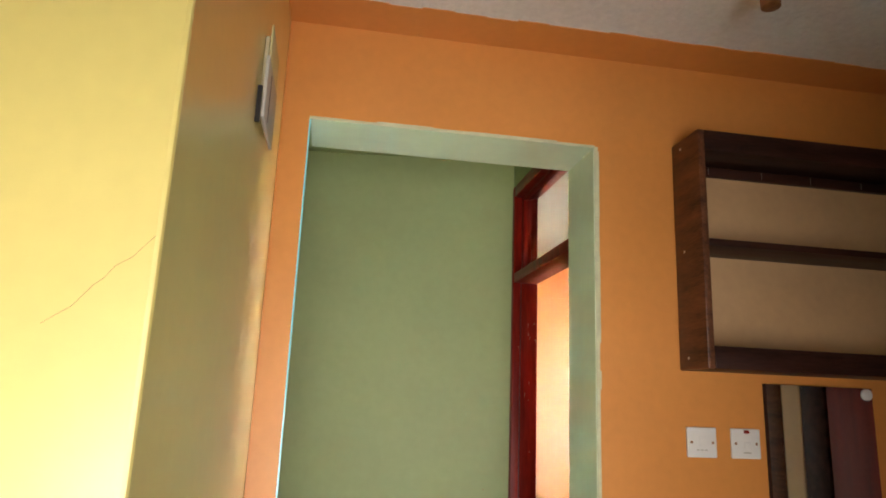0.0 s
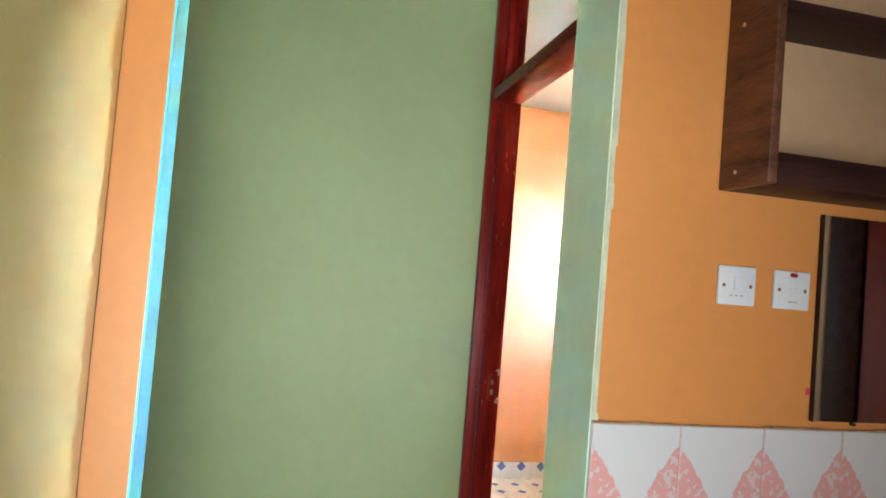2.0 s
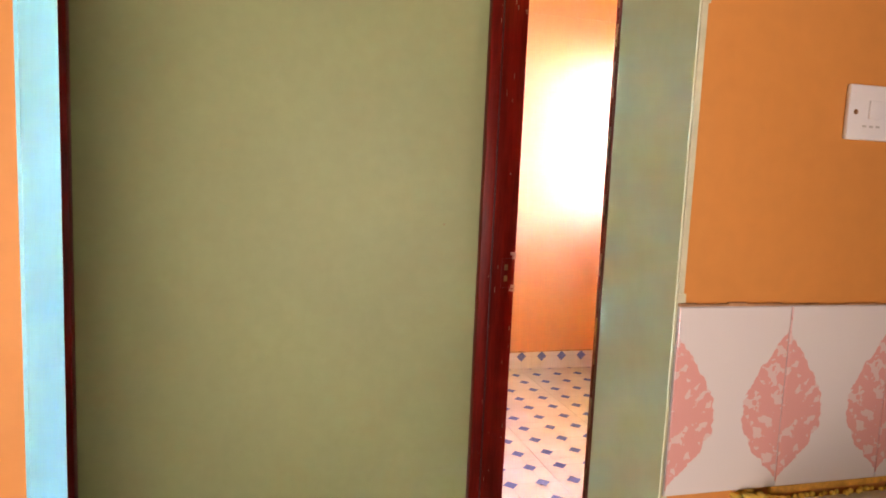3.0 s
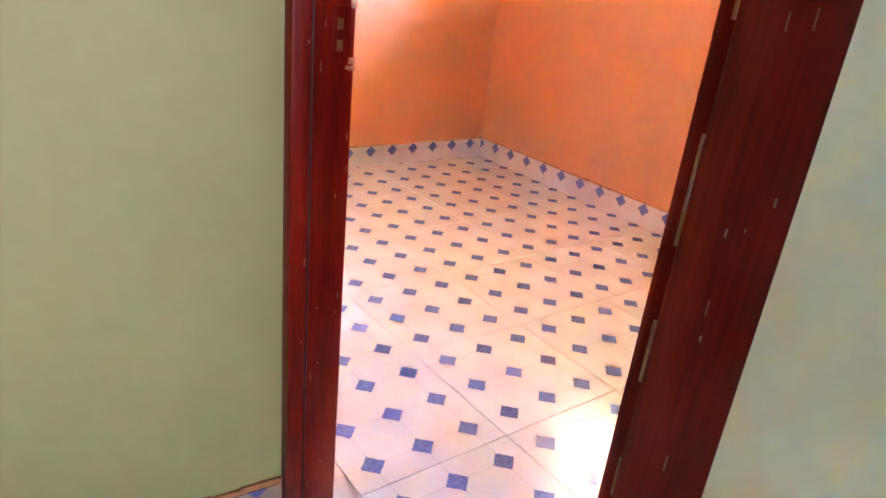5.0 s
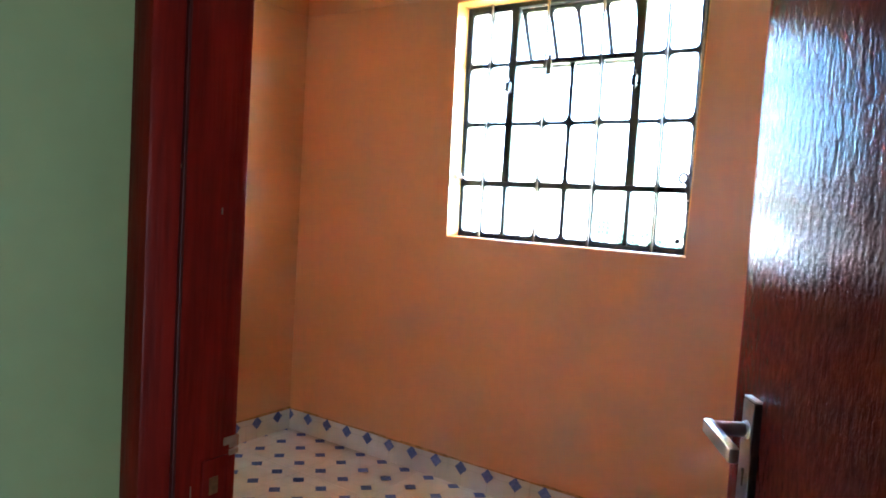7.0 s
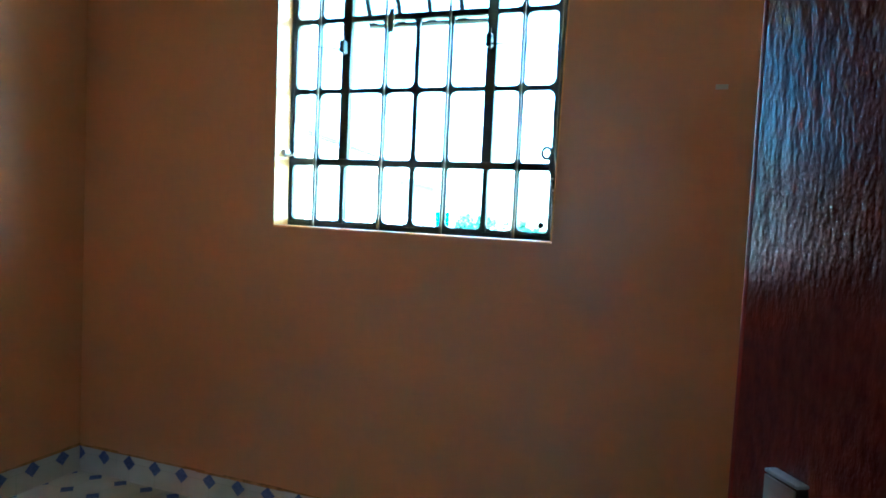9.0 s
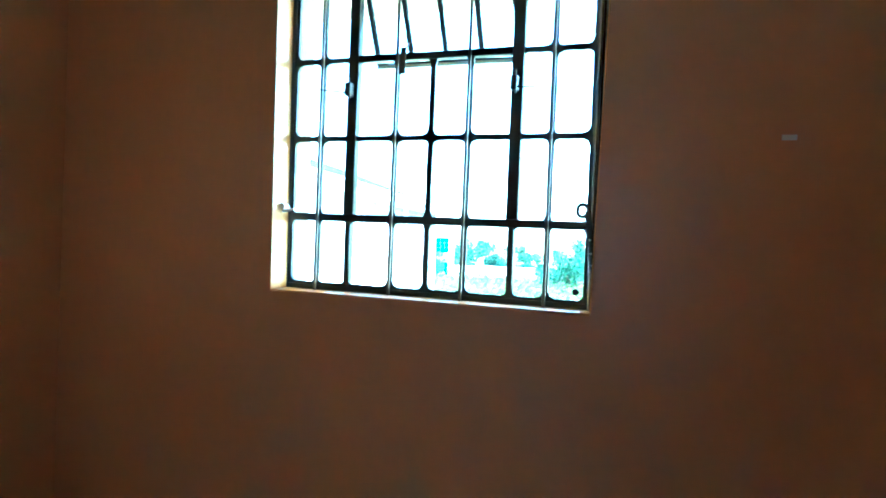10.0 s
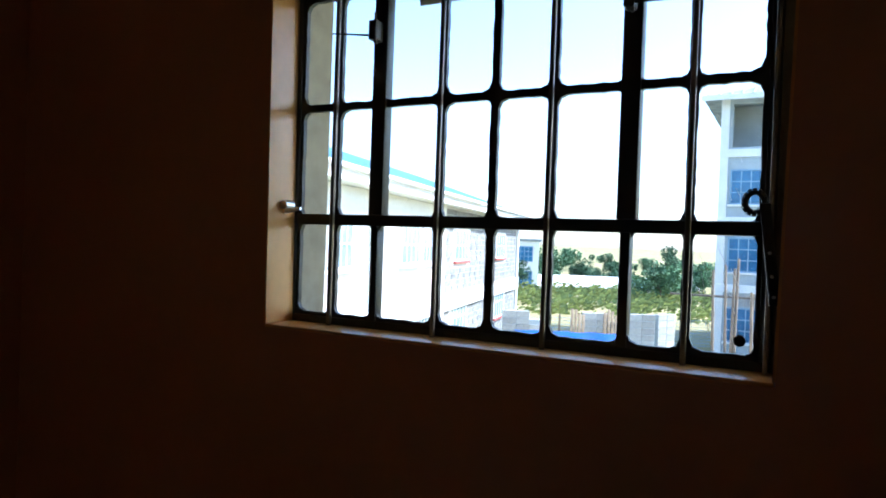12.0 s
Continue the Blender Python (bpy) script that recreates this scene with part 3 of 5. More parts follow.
# open leaf, hinged on the near jamb
ang = 31.0
leaf = thing("door_1", pose(BX0 + 0.004, 0.298, 0.012, 0, 0, ang), "dark red varnished flush door standing half open", "door", "structure")
LW, LT, LH = 0.672, 0.038, 1.95
part("leaf", box((0.0, -LT, 0), (LW, 0, LH), 0.003), LEAF_WOOD, leaf)
part("lipping", box((LW, -LT + 0.001, 0), (LW + 0.006, -0.001, LH), 0.0015), RED_WOOD, leaf, "worn edge strip of the leaf")
hx, hz = 0.600, 0.996
plate = part("lock_plate", box((hx - 0.018, 0, hz - 0.104), (hx + 0.018, 0.0095, hz + 0.045), 0.002), BRONZE, leaf, "dark bronze lock body")
part("plate_face", box((hx - 0.0165, 0.0097, hz - 0.102), (hx + 0.017, 0.0112, hz + 0.044), 0.0006), WORN_STEEL, plate, "worn satin face plate")
part("plate_cap", box((hx - 0.018, 0.0005, hz + 0.0455), (hx + 0.018, 0.0108, hz + 0.0485), 0.001), CHROME, plate, "bright plate end")
lever = tube((hx, 0.0105, hz + 0.006), (hx, 0.060, hz + 0.006), 0.0098, 0.0088, 16)
bm_tube(lever, (hx, 0.0110, hz + 0.006), (hx, 0.0145, hz + 0.006), 0.0125, 0.0115, 16)
part("lever_neck", lever, CHROME, leaf, "satin metal lever neck")
grip = box((hx - 0.088, 0.052, hz - 0.0035), (hx + 0.0095, 0.066, hz + 0.0155), 0.0035)
for v in grip.verts:
    v.co.z -= 0.10 * max(0.0, hx - v.co.x - 0.01)
part("lever_grip", grip, CHROME, leaf, "satin metal lever grip")
key = tube((hx, 0.0110, hz - 0.050), (hx, 0.0118, hz - 0.050), 0.0045, 0.0045, 12)
bm_box(key, (hx - 0.0022, 0.0110, hz - 0.070), (hx + 0.0022, 0.0118, hz - 0.050))
part("keyhole", key, BLACK, plate, "dark keyhole")
for z in (0.2, 1.0, 1.75):
    part("hinge", tube((0.0, -LT - 0.004, z), (0.0, -LT - 0.004, z + 0.09), 0.006), CHROME, leaf)
back_lever = tube((hx, -LT, hz + 0.012), (hx, -LT - 0.05, hz + 0.012), 0.009)
bm_box(back_lever, (hx - 0.100, -LT - 0.058, hz + 0.003), (hx + 0.008, -LT - 0.045, hz + 0.021), 0.004)
part("lever_grip", back_lever, CHROME, leaf)
left_leaf = thing("door_2", pose(HX0 - 0.075, LY0 + 0.064, 0.012), "closed dark red door across the lobby", "door", "structure")
part("leaf", box((-0.035, 0, 0), (0, DY1 - DY0 - 0.102, 1.95), 0.003), LEAF_WOOD, left_leaf)
part("lever_grip", box((0.03, DY1 - DY0 - 0.26, 1.0), (0.042, DY1 - DY0 - 0.16, 1.016), 0.004), CHROME, left_leaf)
part("lock_plate", box((0, DY1 - DY0 - 0.19, 0.9), (0.031, DY1 - DY0 - 0.16, 1.045), 0.003), BLACK, left_leaf)

# ---- bedroom window ----
FX = 3.383
M1, M2 = 1.983, 1.402
Z1, Z2, Z3 = 1.408, 1.682, 1.953
win = thing("window_1", pose(0, 0, 0), "dark steel casement window with small panes and burglar bars", "window", "structure")
fy0, fy1, fz0, fz1 = WY0 + 0.010, WY1 + 0.013, WZ0 + 0.006, WZ1 - 0.006


def bar(name, y0, y1, z0, z1, x0=FX - 0.012, x1=FX + 0.018, mat=STEEL_PAINT, label=""):
    return part(name, box((x0, y0, z0), (x1, y1, z1), 0.002), mat, win, label)


bar("window_frame", fy0, fy1, fz0, fz0 + 0.018)
bar("window_frame", fy0, fy1, fz1 - 0.020, fz1)
bar("window_frame", fy0, fy0 + 0.020, fz0 + 0.018, fz1 - 0.020)
bar("window_frame", fy1 - 0.020, fy1, fz0 + 0.018, fz1 - 0.020)
for y in (M1, M2):
    bar("mullion", y - 0.019, y + 0.019, Z1 + 0.013, fz1 - 0.020)
    bar("mullion", y - 0.010, y + 0.010, fz0 + 0.018, Z1 - 0.013)
bar("transom", fy0 + 0.020, fy1 - 0.020, Z1 - 0.013, Z1 + 0.013)
bar("transom", M2 + 0.019, M1 - 0.019, Z3 - 0.012, Z3 + 0.012)
yl = [fy0 + 0.020, 1.287, M2]
ym = [M2, 1.559, 1.690, 1.819, M1]
yr = [M1, 2.104, fy1 - 0.02]
cols = [(yl[0], yl[1]), (yl[1], yl[2])] + list(zip(ym, ym[1:])) + [(yr[0], yr[1]), (yr[1], yr[2])]


def putty_ring(y0, y1, z0, z1, x, depth=0.012, w=0.0085, cut=0.019, rng=random.Random(8)):
    """The bar and putty round one pane: a ring with a hole whose corners are filled."""
    bm = bmesh.new()
    c = [cut * rng.uniform(0.7, 1.25) for _ in range(4)]
    a, b, p, q = y0 + w, y1 - w, z0 + w, z1 - w
    inner = [(a + c[0], p), (b - c[1], p), (b - c[1] * 0.3, p + c[1] * 0.3), (b, p + c[1]), (b, q - c[2]), (b - c[2] * 0.3, q - c[2] * 0.3), (b - c[2], q), (a + c[3], q), (a + c[3] * 0.3, q - c[3] * 0.3), (a, q - c[3]), (a, p + c[0]), (a + c[0] * 0.3, p + c[0] * 0.3)]
    outer = [(a + c[0], z0), (b - c[1], z0), (y1, z0), (y1, p + c[1]), (y1, q - c[2]), (y1, z1), (b - c[2], z1), (a + c[3], z1), (y0, z1), (y0, q - c[3]), (y0, p + c[0]), (y0, z0)]
    # brush-worn, uneven putty along the straight runs
    fine_in, fine_out = [], []
    for k in range(12):
        (ay, az), (by, bz) = inner[k], inner[(k + 1) % 12]
        (cy, cz), (dy, dz) = outer[k], outer[(k + 1) % 12]
        run = math.hypot(by - ay, bz - az)
        steps = max(1, int(run / 0.014))
        for j in range(steps):
            f = j / steps
            off = rng.uniform(-0.0016, 0.0007) if j else 0.0
            fine_in.append((ay + (by - ay) * f + (bz - az) / run * off, az + (bz - az) * f - (by - ay) / run * off))
            fine_out.append((cy + (dy - cy) * f, cz + (dz - cz) * f))
    inner, outer = fine_in, fine_out
    rings = []
    for pts in (outer, inner):
        for dx in (0.0, depth):
            rings.append([bm.verts.new((x + dx, y, z)) for y, z in pts])
    of, ob_, inf, inb = rings
    n = len(inner)
    for k in range(n):
        j = (k + 1) % n
        bm.faces.new((of[k], of[j], inf[j], inf[k]))
        bm.faces.new((ob_[k], ob_[j], inb[j], inb[k]))
        bm.faces.new((inf[k], inf[j], inb[j], inb[k]))
        bm.faces.new((of[k], of[j], ob_[j], ob_[k]))
    return bm


rows = [(fz0 + 0.018, Z1), (Z1, Z2), (Z2, Z3), (Z3, fz1 - 0.020)]
for ci, (y0, y1) in enumerate(cols):
    for ri, (z0, z1) in enumerate(rows):
        if ri == 3 and 2 <= ci <= 5:
            continue
        part("glazing_bar", putty_ring(y0, y1, z0, z1, FX - 0.006), STEEL_PAINT, win, smooth=False)
        g = part("pane", box((FX + 0.0015, y0 + 0.004, z0 + 0.004), (FX + 0.0045, y1 - 0.004, z1 - 0.004)), PANE, win, smooth=False)
        g.visible_shadow = False
# top-hung vent, pushed open at its foot
vent = thing("vent_sash", pose(0, 0, 0), "", "", "")
vent.parent = win
vent.matrix_basis = pose(FX + 0.008, (M1 + M2) / 2, fz1 - 0.024, 0, -27.0, 0)
vw, vh = (M1 - M2) / 2 - 0.022, fz1 - 0.024 - Z3 + 0.030
for nm, b in (("sash_bar", ((-0.008, -vw, -vh), (0.010, vw, -vh + 0.014))), ("sash_bar", ((-0.008, -vw, -0.014), (0.010, vw, 0))),
              ("sash_bar", ((-0.008, -vw, -vh + 0.014), (0.010, -vw + 0.014, -0.014))), ("sash_bar", ((-0.008, vw - 0.014, -vh + 0.014), (0.010, vw, -0.014)))):
    part(nm, box(*b, 0.002), GREY_CARD if b[0][2] == -vh else STEEL_PAINT, vent)
for k in range(4):
    y0, y1 = -vw + 0.010 + k * (2 * vw - 0.02) / 4, -vw + 0.010 + (k + 1) * (2 * vw - 0.02) / 4
    part("glazing_bar", putty_ring(y0, y1, -vh + 0.010, -0.010, -0.004, 0.010), STEEL_PAINT, vent, smooth=False)
    g = part("pane", box((0.001, y0 + 0.004, -vh + 0.014), (0.004, y1 - 0.004, -0.014)), PANE, vent, smooth=False)
    g.visible_shadow = False
# burglar bars: thin uprights close inside the frame
for y in (1.285, 1.557, 1.811, 2.095):
    part("grille_rod", box((FX - 0.032, y - 0.005, WZ0 - 0.004), (FX - 0.022, y + 0.005, WZ1 + 0.004), 0.002), ROD_STEEL, win, "plain steel burglar rod")
part("grille_rod", box((FX - 0.034, fy0 + 0.004, WZ0 + 0.004), (FX - 0.024, fy0 + 0.012, WZ1), 0.002), ROD_STEEL, win)
# latches on the two mullions, with wire-thin arms
for y, sgn in ((M1, 1), (M2, -1)):
    lt = part("latch", box((FX - 0.046, y - 0.008, 1.822), (FX - 0.012, y + 0.014, 1.868), 0.004), STEEL_PAINT, win, "window latch")
    part("latch_arm", tube((FX - 0.040, y, 1.832), (FX - 0.046, y + sgn * 0.115, 1.835 + 0.012 * sgn), 0.003, 0.0018, 8), STEEL_PAINT, lt)
    part("latch_tongue", tube((FX - 0.040, y - 0.004, 1.812), (FX - 0.040, y - 0.002, 1.885), 0.004, 0.003, 8), ROD_STEEL, lt)
# old scratches and paint smears on the two end panes
sm_r = random.Random(52)
for k in range(22):
    y, z = sm_r.uniform(cols[0][0] + 0.03, cols[0][1] - 0.03), sm_r.uniform(fz0 + 0.05, Z1 - 0.06) if k % 3 else sm_r.uniform(Z1 + 0.04, Z2 - 0.08)
    a, ln = sm_r.uniform(-1.0, 2.2), sm_r.uniform(0.012, 0.05)
    y2 = min(max(y + math.cos(a) * ln * 0.5, cols[0][0] + 0.02), cols[0][1] - 0.02)
    part("pane_scratch", tube((FX + 0.0008, y, z), (FX + 0.0008, y2, z + ln * 0.9), sm_r.uniform(0.0004, 0.0009), 0.0003, 5), WHITE, win, smooth=False)
# stays
st = part("stay_peg", tube((FX - 0.05, WY1 - 0.004, 1.425), (FX - 0.05, WY1 - 0.05, 1.432), 0.006, 0.004, 10), CHROME, win, "bright stay peg")
part("stay_peg", tube((FX - 0.065, WY1 - 0.008, 1.440), (FX - 0.03, WY1 - 0.004, 1.44), 0.011, 0.011, 12), CHROME, win)
ring = bmesh.new()
for k in range(14):
    a0, a1 = 2 * math.pi * k / 14, 2 * math.pi * (k + 1) / 14
    bm_tube(ring, (FX - 0.055, fy0 + 0.034 + 0.016 * math.cos(a0), 1.452 + 0.019 * math.sin(a0)), (FX - 0.055, fy0 + 0.034 + 0.016 * math.cos(a1), 1.452 + 0.019 * math.sin(a1)), 0.006, 0.006, 8)
part("stay_ring", ring, STEEL_PAINT, win, "dark ring of the casement stay")
arm = box((FX - 0.066, -0.009, -0.165), (FX - 0.061, 0.009, 0.01), 0.004)
arm_ob = part("stay_arm", arm, STEEL_PAINT, win, "long dark casement stay hanging down")
arm_ob.matrix_basis = pose(0, fy0 + 0.016, 1.44, -7.0, 0, 0)
for z in (-0.075, -0.115, -0.15):
    h = part("stay_hole", tube((FX - 0.0672, 0, z), (FX - 0.0655, 0, z), 0.0032, 0.0032, 8), WHITE, arm_ob, smooth=False)
vs = part("vent_stay", box((FX - 0.040, 1.775, Z3 - 0.065), (FX - 0.034, 1.795, Z3 + 0.022), 0.002), ROD_STEEL, win, "hanging vent stay")
part("vent_stay_pin", tube((FX - 0.037, 1.785, Z3 + 0.01), (FX - 0.037, 1.762, Z3 + 0.038), 0.0025, 0.0025, 8), ROD_STEEL, vs)
part("dirt_spot", turned([(0.011, 0), (0.011, 0.003)], (0, 0, 0), 9), BLACK, win, "dark blob of dirt on the pane").matrix_basis = pose(FX - 0.003, fy0 + 0.052, fz0 + 0.052, 0, 90, 0)
# putty smears at the foot of the frame and on the sill
liner = bmesh.new()
bm_box(liner, (BX1 - 0.003, WY0 - 0.001, WZ0 + 0.008), (FX - 0.012, WY0 + 0.004, WZ1 - 0.004))
bm_box(liner, (BX1 - 0.003, WY1 - 0.004, WZ0 + 0.008), (FX - 0.012, WY1 + 0.001, WZ1 - 0.004))
bm_box(liner, (BX1 - 0.003, WY0 + 0.004, WZ1 - 0.004), (FX - 0.012, WY1 - 0.004, WZ1 + 0.001))
part("reveal", flare(liner), REVEAL_GLOW, win, "orange window reveal, colour brightened for its daylight glow", smooth=False)
sill = part("window_sill", box((BX1 - 0.004, WY0 + 0.002, WZ0 - 0.001), (FX - 0.010, WY1 - 0.002, WZ0 + 0.007), 0.002), REVEAL_GLOW, win)

# curtain rods over the window
rods = thing("curtain_rod", pose(0, 0, 0), "double brass curtain rod on dark brackets over the window", "curtain rod")
for x, z in ((3.198, 2.430), (3.228, 2.406), (3.161, 2.424)):
    part("rod", tube((x, 0.55, z), (x, 2.50, z), 0.0085), BRASS, rods)
for y in (2.43, 0.68):
    br = part("bracket", box((3.148, y - 0.010, 2.386), (BX1 - 0.001, y + 0.010, 2.402), 0.003), BLACK, rods, "dark bracket")
    part("bracket_plate", box((BX1 - 0.008, y - 0.018, 2.33), (BX1 - 0.001, y + 0.018, 2.43), 0.003), BLACK, br)
    part("bracket_strut", tube((3.193, y, 2.388), (BX1 - 0.004, y, 2.332), 0.008), BLACK, br)
part("rod_collar", tube((3.198, 2.50, 2.430), (3.198, 2.52, 2.430), 0.017), BLACK, rods)
fin = bmesh.new()
for k in range(10):
    a = 2 * math.pi * k / 10
    last = None
    for j in range(7):
        s = j / 6
        r = 0.024 * math.sin(math.pi * s) + 0.003
        pnt = (3.198 + r * math.cos(a + 1.2 * s), 2.52 + 0.075 * s, 2.430 + r * math.sin(a + 1.2 * s))
        if last:
            bm_tube(fin, last, pnt, 0.0022, 0.0022, 6)
        last = pnt
part("finial", fin, CHROME, rods, "open wire cage finial")
part("finial_tip", tube((3.198, 2.592, 2.430), (3.198, 2.63, 2.430), 0.009, 0.004), CHROME, rods)
nail = solid("wall_mark", box((BX1 - 0.0025, 0.622, 1.647), (BX1 - 0.0002, 0.658, 1.662), 0.001), WHITE, "small bare plaster patch on the orange wall", "wall mark")


# ---- kitchen wall: shelf, switches, mirror, tiles ----
shelf = thing("wall_shelf", pose(1.195, 0, 1.558), "dark brown open wooden wall shelf with two bays", "shelf")
SX = KX1 - 0.052 - 1.195
part("side_panel", box((0, -0.143, 0.0), (0.02, -0.001, 0.646), 0.003), SIDE_WOOD, shelf, "worn brown side board")
part("bottom_board", box((0.02, -0.143, 0.0), (SX, -0.001, 0.058), 0.003), DARK_WOOD, shelf)
part("middle_shelf", box((0.02, -0.141, 0.322), (SX, -0.001, 0.341), 0.003), DARK_WOOD, shelf)
part("top_board", box((0.02, -0.143, 0.588), (SX, -0.001, 0.646), 0.003), DARK_WOOD, shelf)
part("back_panel", box((0.02, -0.0062, 0.058), (SX - 0.02, -0.0012, 0.560)), SHELF_BACK, shelf, "beige painted back board", smooth=False)
cleat = part("rear_cleat", box((0.02, -0.022, 0.560), (SX, -0.001, 0.588), 0.002), DARK_WOOD, shelf, "dark rear batten")
for x in (0.10, 0.27, 0.43, 0.6):
    part("chalk_line", box((x, -0.0228, 0.564), (x + 0.0016, -0.0221, 0.585)), ROD_STEEL, cleat, smooth=False)
part("side_panel", box((SX - 0.02, -0.142, 0.058), (SX, -0.001, 0.588), 0.003), DARK_WOOD, shelf)
for z in (0.03, 0.32, 0.62):
    part("screw", tube((-0.001, -0.05, z), (0.001, -0.05, z), 0.004, 0.004, 8), CHROME, shelf)

cup = thing("wall_cupboard", pose(KX1 - 0.058, -1.16, 1.0), "dark brown wall cupboard with a red-brown door", "cupboard")
part("carcass", box((0.02, 0.60, 0.0), (0.057, 1.15, 1.40), 0.004), DARK_WOOD, cup)
part("door_panel", box((0.0, 0.77, 0.03), (0.019, 1.13, 0.92), 0.004), CUP_RED, cup, "red-brown door panel")
part("door_panel", box((0.0, 0.77, 0.95), (0.019, 1.13, 1.37), 0.004), CUP_RED, cup)
part("door_frame", box((0.006, 0.63, 0.0), (0.020, 0.75, 1.40), 0.003), DARK_WOOD, cup, "dark stained frame board")
# added board, its colour paled to read as lit in the mirror
part("side_board", box((0.003, 0.532, 0.0), (0.024, 0.628, 1.40), 0.002), PALE_BOARD, cup, "pale board added for the light strip the mirror shows")
part("end_post", box((0.0, 0.42, 0.0), (0.057, 0.53, 1.40), 0.004), SIDE_WOOD, cup, "brown end post")


def switch(x, rocker):
    sw = thing("light_switch" if rocker else "switched_spur", pose(x, 0, 1.332), "square white plastic wall switch plate" if rocker else "square white plastic switch plate with a red neon", "switch", "", "switch plates")
    part("plate", box((0, -0.009, 0), (0.085, -0.0005, 0.078), 0.003), PLASTIC, sw)
    for u in (0.012, 0.073):
        part("screw", tube((u, -0.0098, 0.039), (u, -0.0085, 0.039), 0.0038, 0.0038, 10), RUST, sw, "rusty fixing screw")
    if rocker:
        part("rocker", box((0.034, -0.0125, 0.030), (0.056, -0.009, 0.056), 0.002), PLASTIC, sw)
        for k in range(3):
            part("mark", box((0.026 + 0.012 * k, -0.0093, 0.018), (0.033 + 0.012 * k, -0.0088, 0.021)), GREY_CARD, sw, smooth=False)
    else:
        part("rocker", box((0.036, -0.0125, 0.024), (0.054, -0.009, 0.044), 0.002), PLASTIC, sw)
        part("neon", box((0.036, -0.0115, 0.066), (0.052, -0.009, 0.074), 0.001), RED_WOOD, sw, "dark red indicator")
        part("mark", box((0.034, -0.0093, 0.014), (0.056, -0.0088, 0.017)), GREY_CARD, sw, smooth=False)
    return sw


switch(1.204, True)
switch(1.332, False)

mir = thing("wall_mirror", pose(1.442, 0, 1.109), "frameless rectangular wall mirror with a clip", "mirror")
part("glass", box((0, -0.010, 0), (0.330, -0.004, 0.423)), MIRROR, mir, smooth=False)
# added strip hides the glint on the side of the glass
part("edge_strip", box((-0.003, -0.0112, -0.001), (-0.0004, -0.0006, 0.424)), DARK_WOOD, mir, "dark strip added over the mirror's bright side edge", smooth=False)
part("backing", box((0.002, -0.004, 0.002), (0.328, -0.0005, 0.421)), GREY_CARD, mir, smooth=False)
part("clip", turned([(0.016, 0), (0.016, 0.004), (0.010, 0.008)], (0, 0, 0), 14), PLASTIC, mir, "pale round mirror clip").matrix_basis = pose(0.313, -0.010, 0.406, 90, 0, 0)
part("hook", tube((0.10, -0.012, -0.004), (0.10, -0.002, -0.004), 0.004, 0.004, 8), BLACK, mir)
solid("wall_sticker", box((1.428, -0.0015, 1.160), (1.439, -0.0003, 1.174), 0.001), material("red_sticker", (0.7, 0.08, 0.07), 0.5, vary=0.1, big=40), "tiny red sticker beside the mirror", "sticker")

# splashback of four tiles; each has half a leaf along each upright edge
TW, TH = 0.1872, 0.2755
splash = thing("splashback", pose(OX1, 0, 0.814), "row of white glazed tiles printed with pink leaves", "tiling", "structure")
tm = to_mesh("wall_tile", box((0.001, -0.0075, 0.001), (TW - 0.001, -0.0005, TH - 0.001), 0.0012), LEAF_T)
for k in range(4):
    piece("wall_tile", tm, splash, (k * TW, 0, 0))
gr = box((0.0, -0.0055, 0.0), (4 * TW, -0.0004, TH))
part("grout", gr, GROUT, splash, smooth=False)
smear = bmesh.new()
rs = random.Random(21)
x = 0.0
while x < 4 * TW:
    w = rs.uniform(0.02, 0.07)
    bm_box(smear, (x, -0.006, TH), (x + w, -0.0006, TH + rs.uniform(0.001, 0.006)), 0.001)
    x += w
part("mortar_smear", smear, CEMENT, splash, "smeared mortar over the tiles", smooth=False)
low = bmesh.new()
x = 0.0
while x < 4 * TW:
    w = rs.uniform(0.03, 0.08)
    deep = 0.35 if x < 0.17 else 1.0
    bm_box(low, (x, -0.002 - 0.005 * deep, -rs.uniform(0.004, 0.012) * deep), (x + w, -0.0006, 0.0), 0.001)
    x += w
part("mortar_smear", low, OCHRE, splash, "ochre smear under the tiles", smooth=False)

# worktop with a shallow sink, on two masonry legs
top = thing("worktop", pose(1.085, -0.56, 0.06), "pale terrazzo worktop slab cast with a shallow sink", "worktop")
bmw = bmesh.new()
WX = KX1 - 1.085 - 0.002
for lo, hi in (((0, 0, 0.685), (WX, 0.08, 0.735)), ((0, 0.48, 0.685), (WX, 0.553, 0.735)), ((0, 0.08, 0.685), (0.06, 0.48, 0.735)), ((0.56, 0.08, 0.685), (WX, 0.48, 0.735))):
    bm_box(bmw, lo, hi, 0.006)
part("slab", bmw, SLAB, top)
basin = bmesh.new()
bm_box(basin, (0.05, 0.07, 0.56), (0.57, 0.49, 0.575), 0.004)
for lo, hi in (((0.05, 0.07, 0.575), (0.062, 0.49, 0.686)), ((0.558, 0.07, 0.575), (0.57, 0.49, 0.686)), ((0.062, 0.07, 0.575), (0.558, 0.082, 0.686)), ((0.062, 0.478, 0.575), (0.558, 0.49, 0.686))):
    bm_box(basin, lo, hi, 0.003)
part("basin", basin, SLAB, top)
for x in (0.58, WX - 0.12):
    part("leg", box((x, 0.06, -0.06), (x + 0.1, 0.55, 0.686), 0.004), ORANGE, top, "orange plastered masonry leg")
foam = thing("sealant_blob", pose(1.085, -0.03, 0.795), "crusty yellow sealant on the worktop corner", "sealant")
fb = bmesh.new()
rf = random.Random(31)
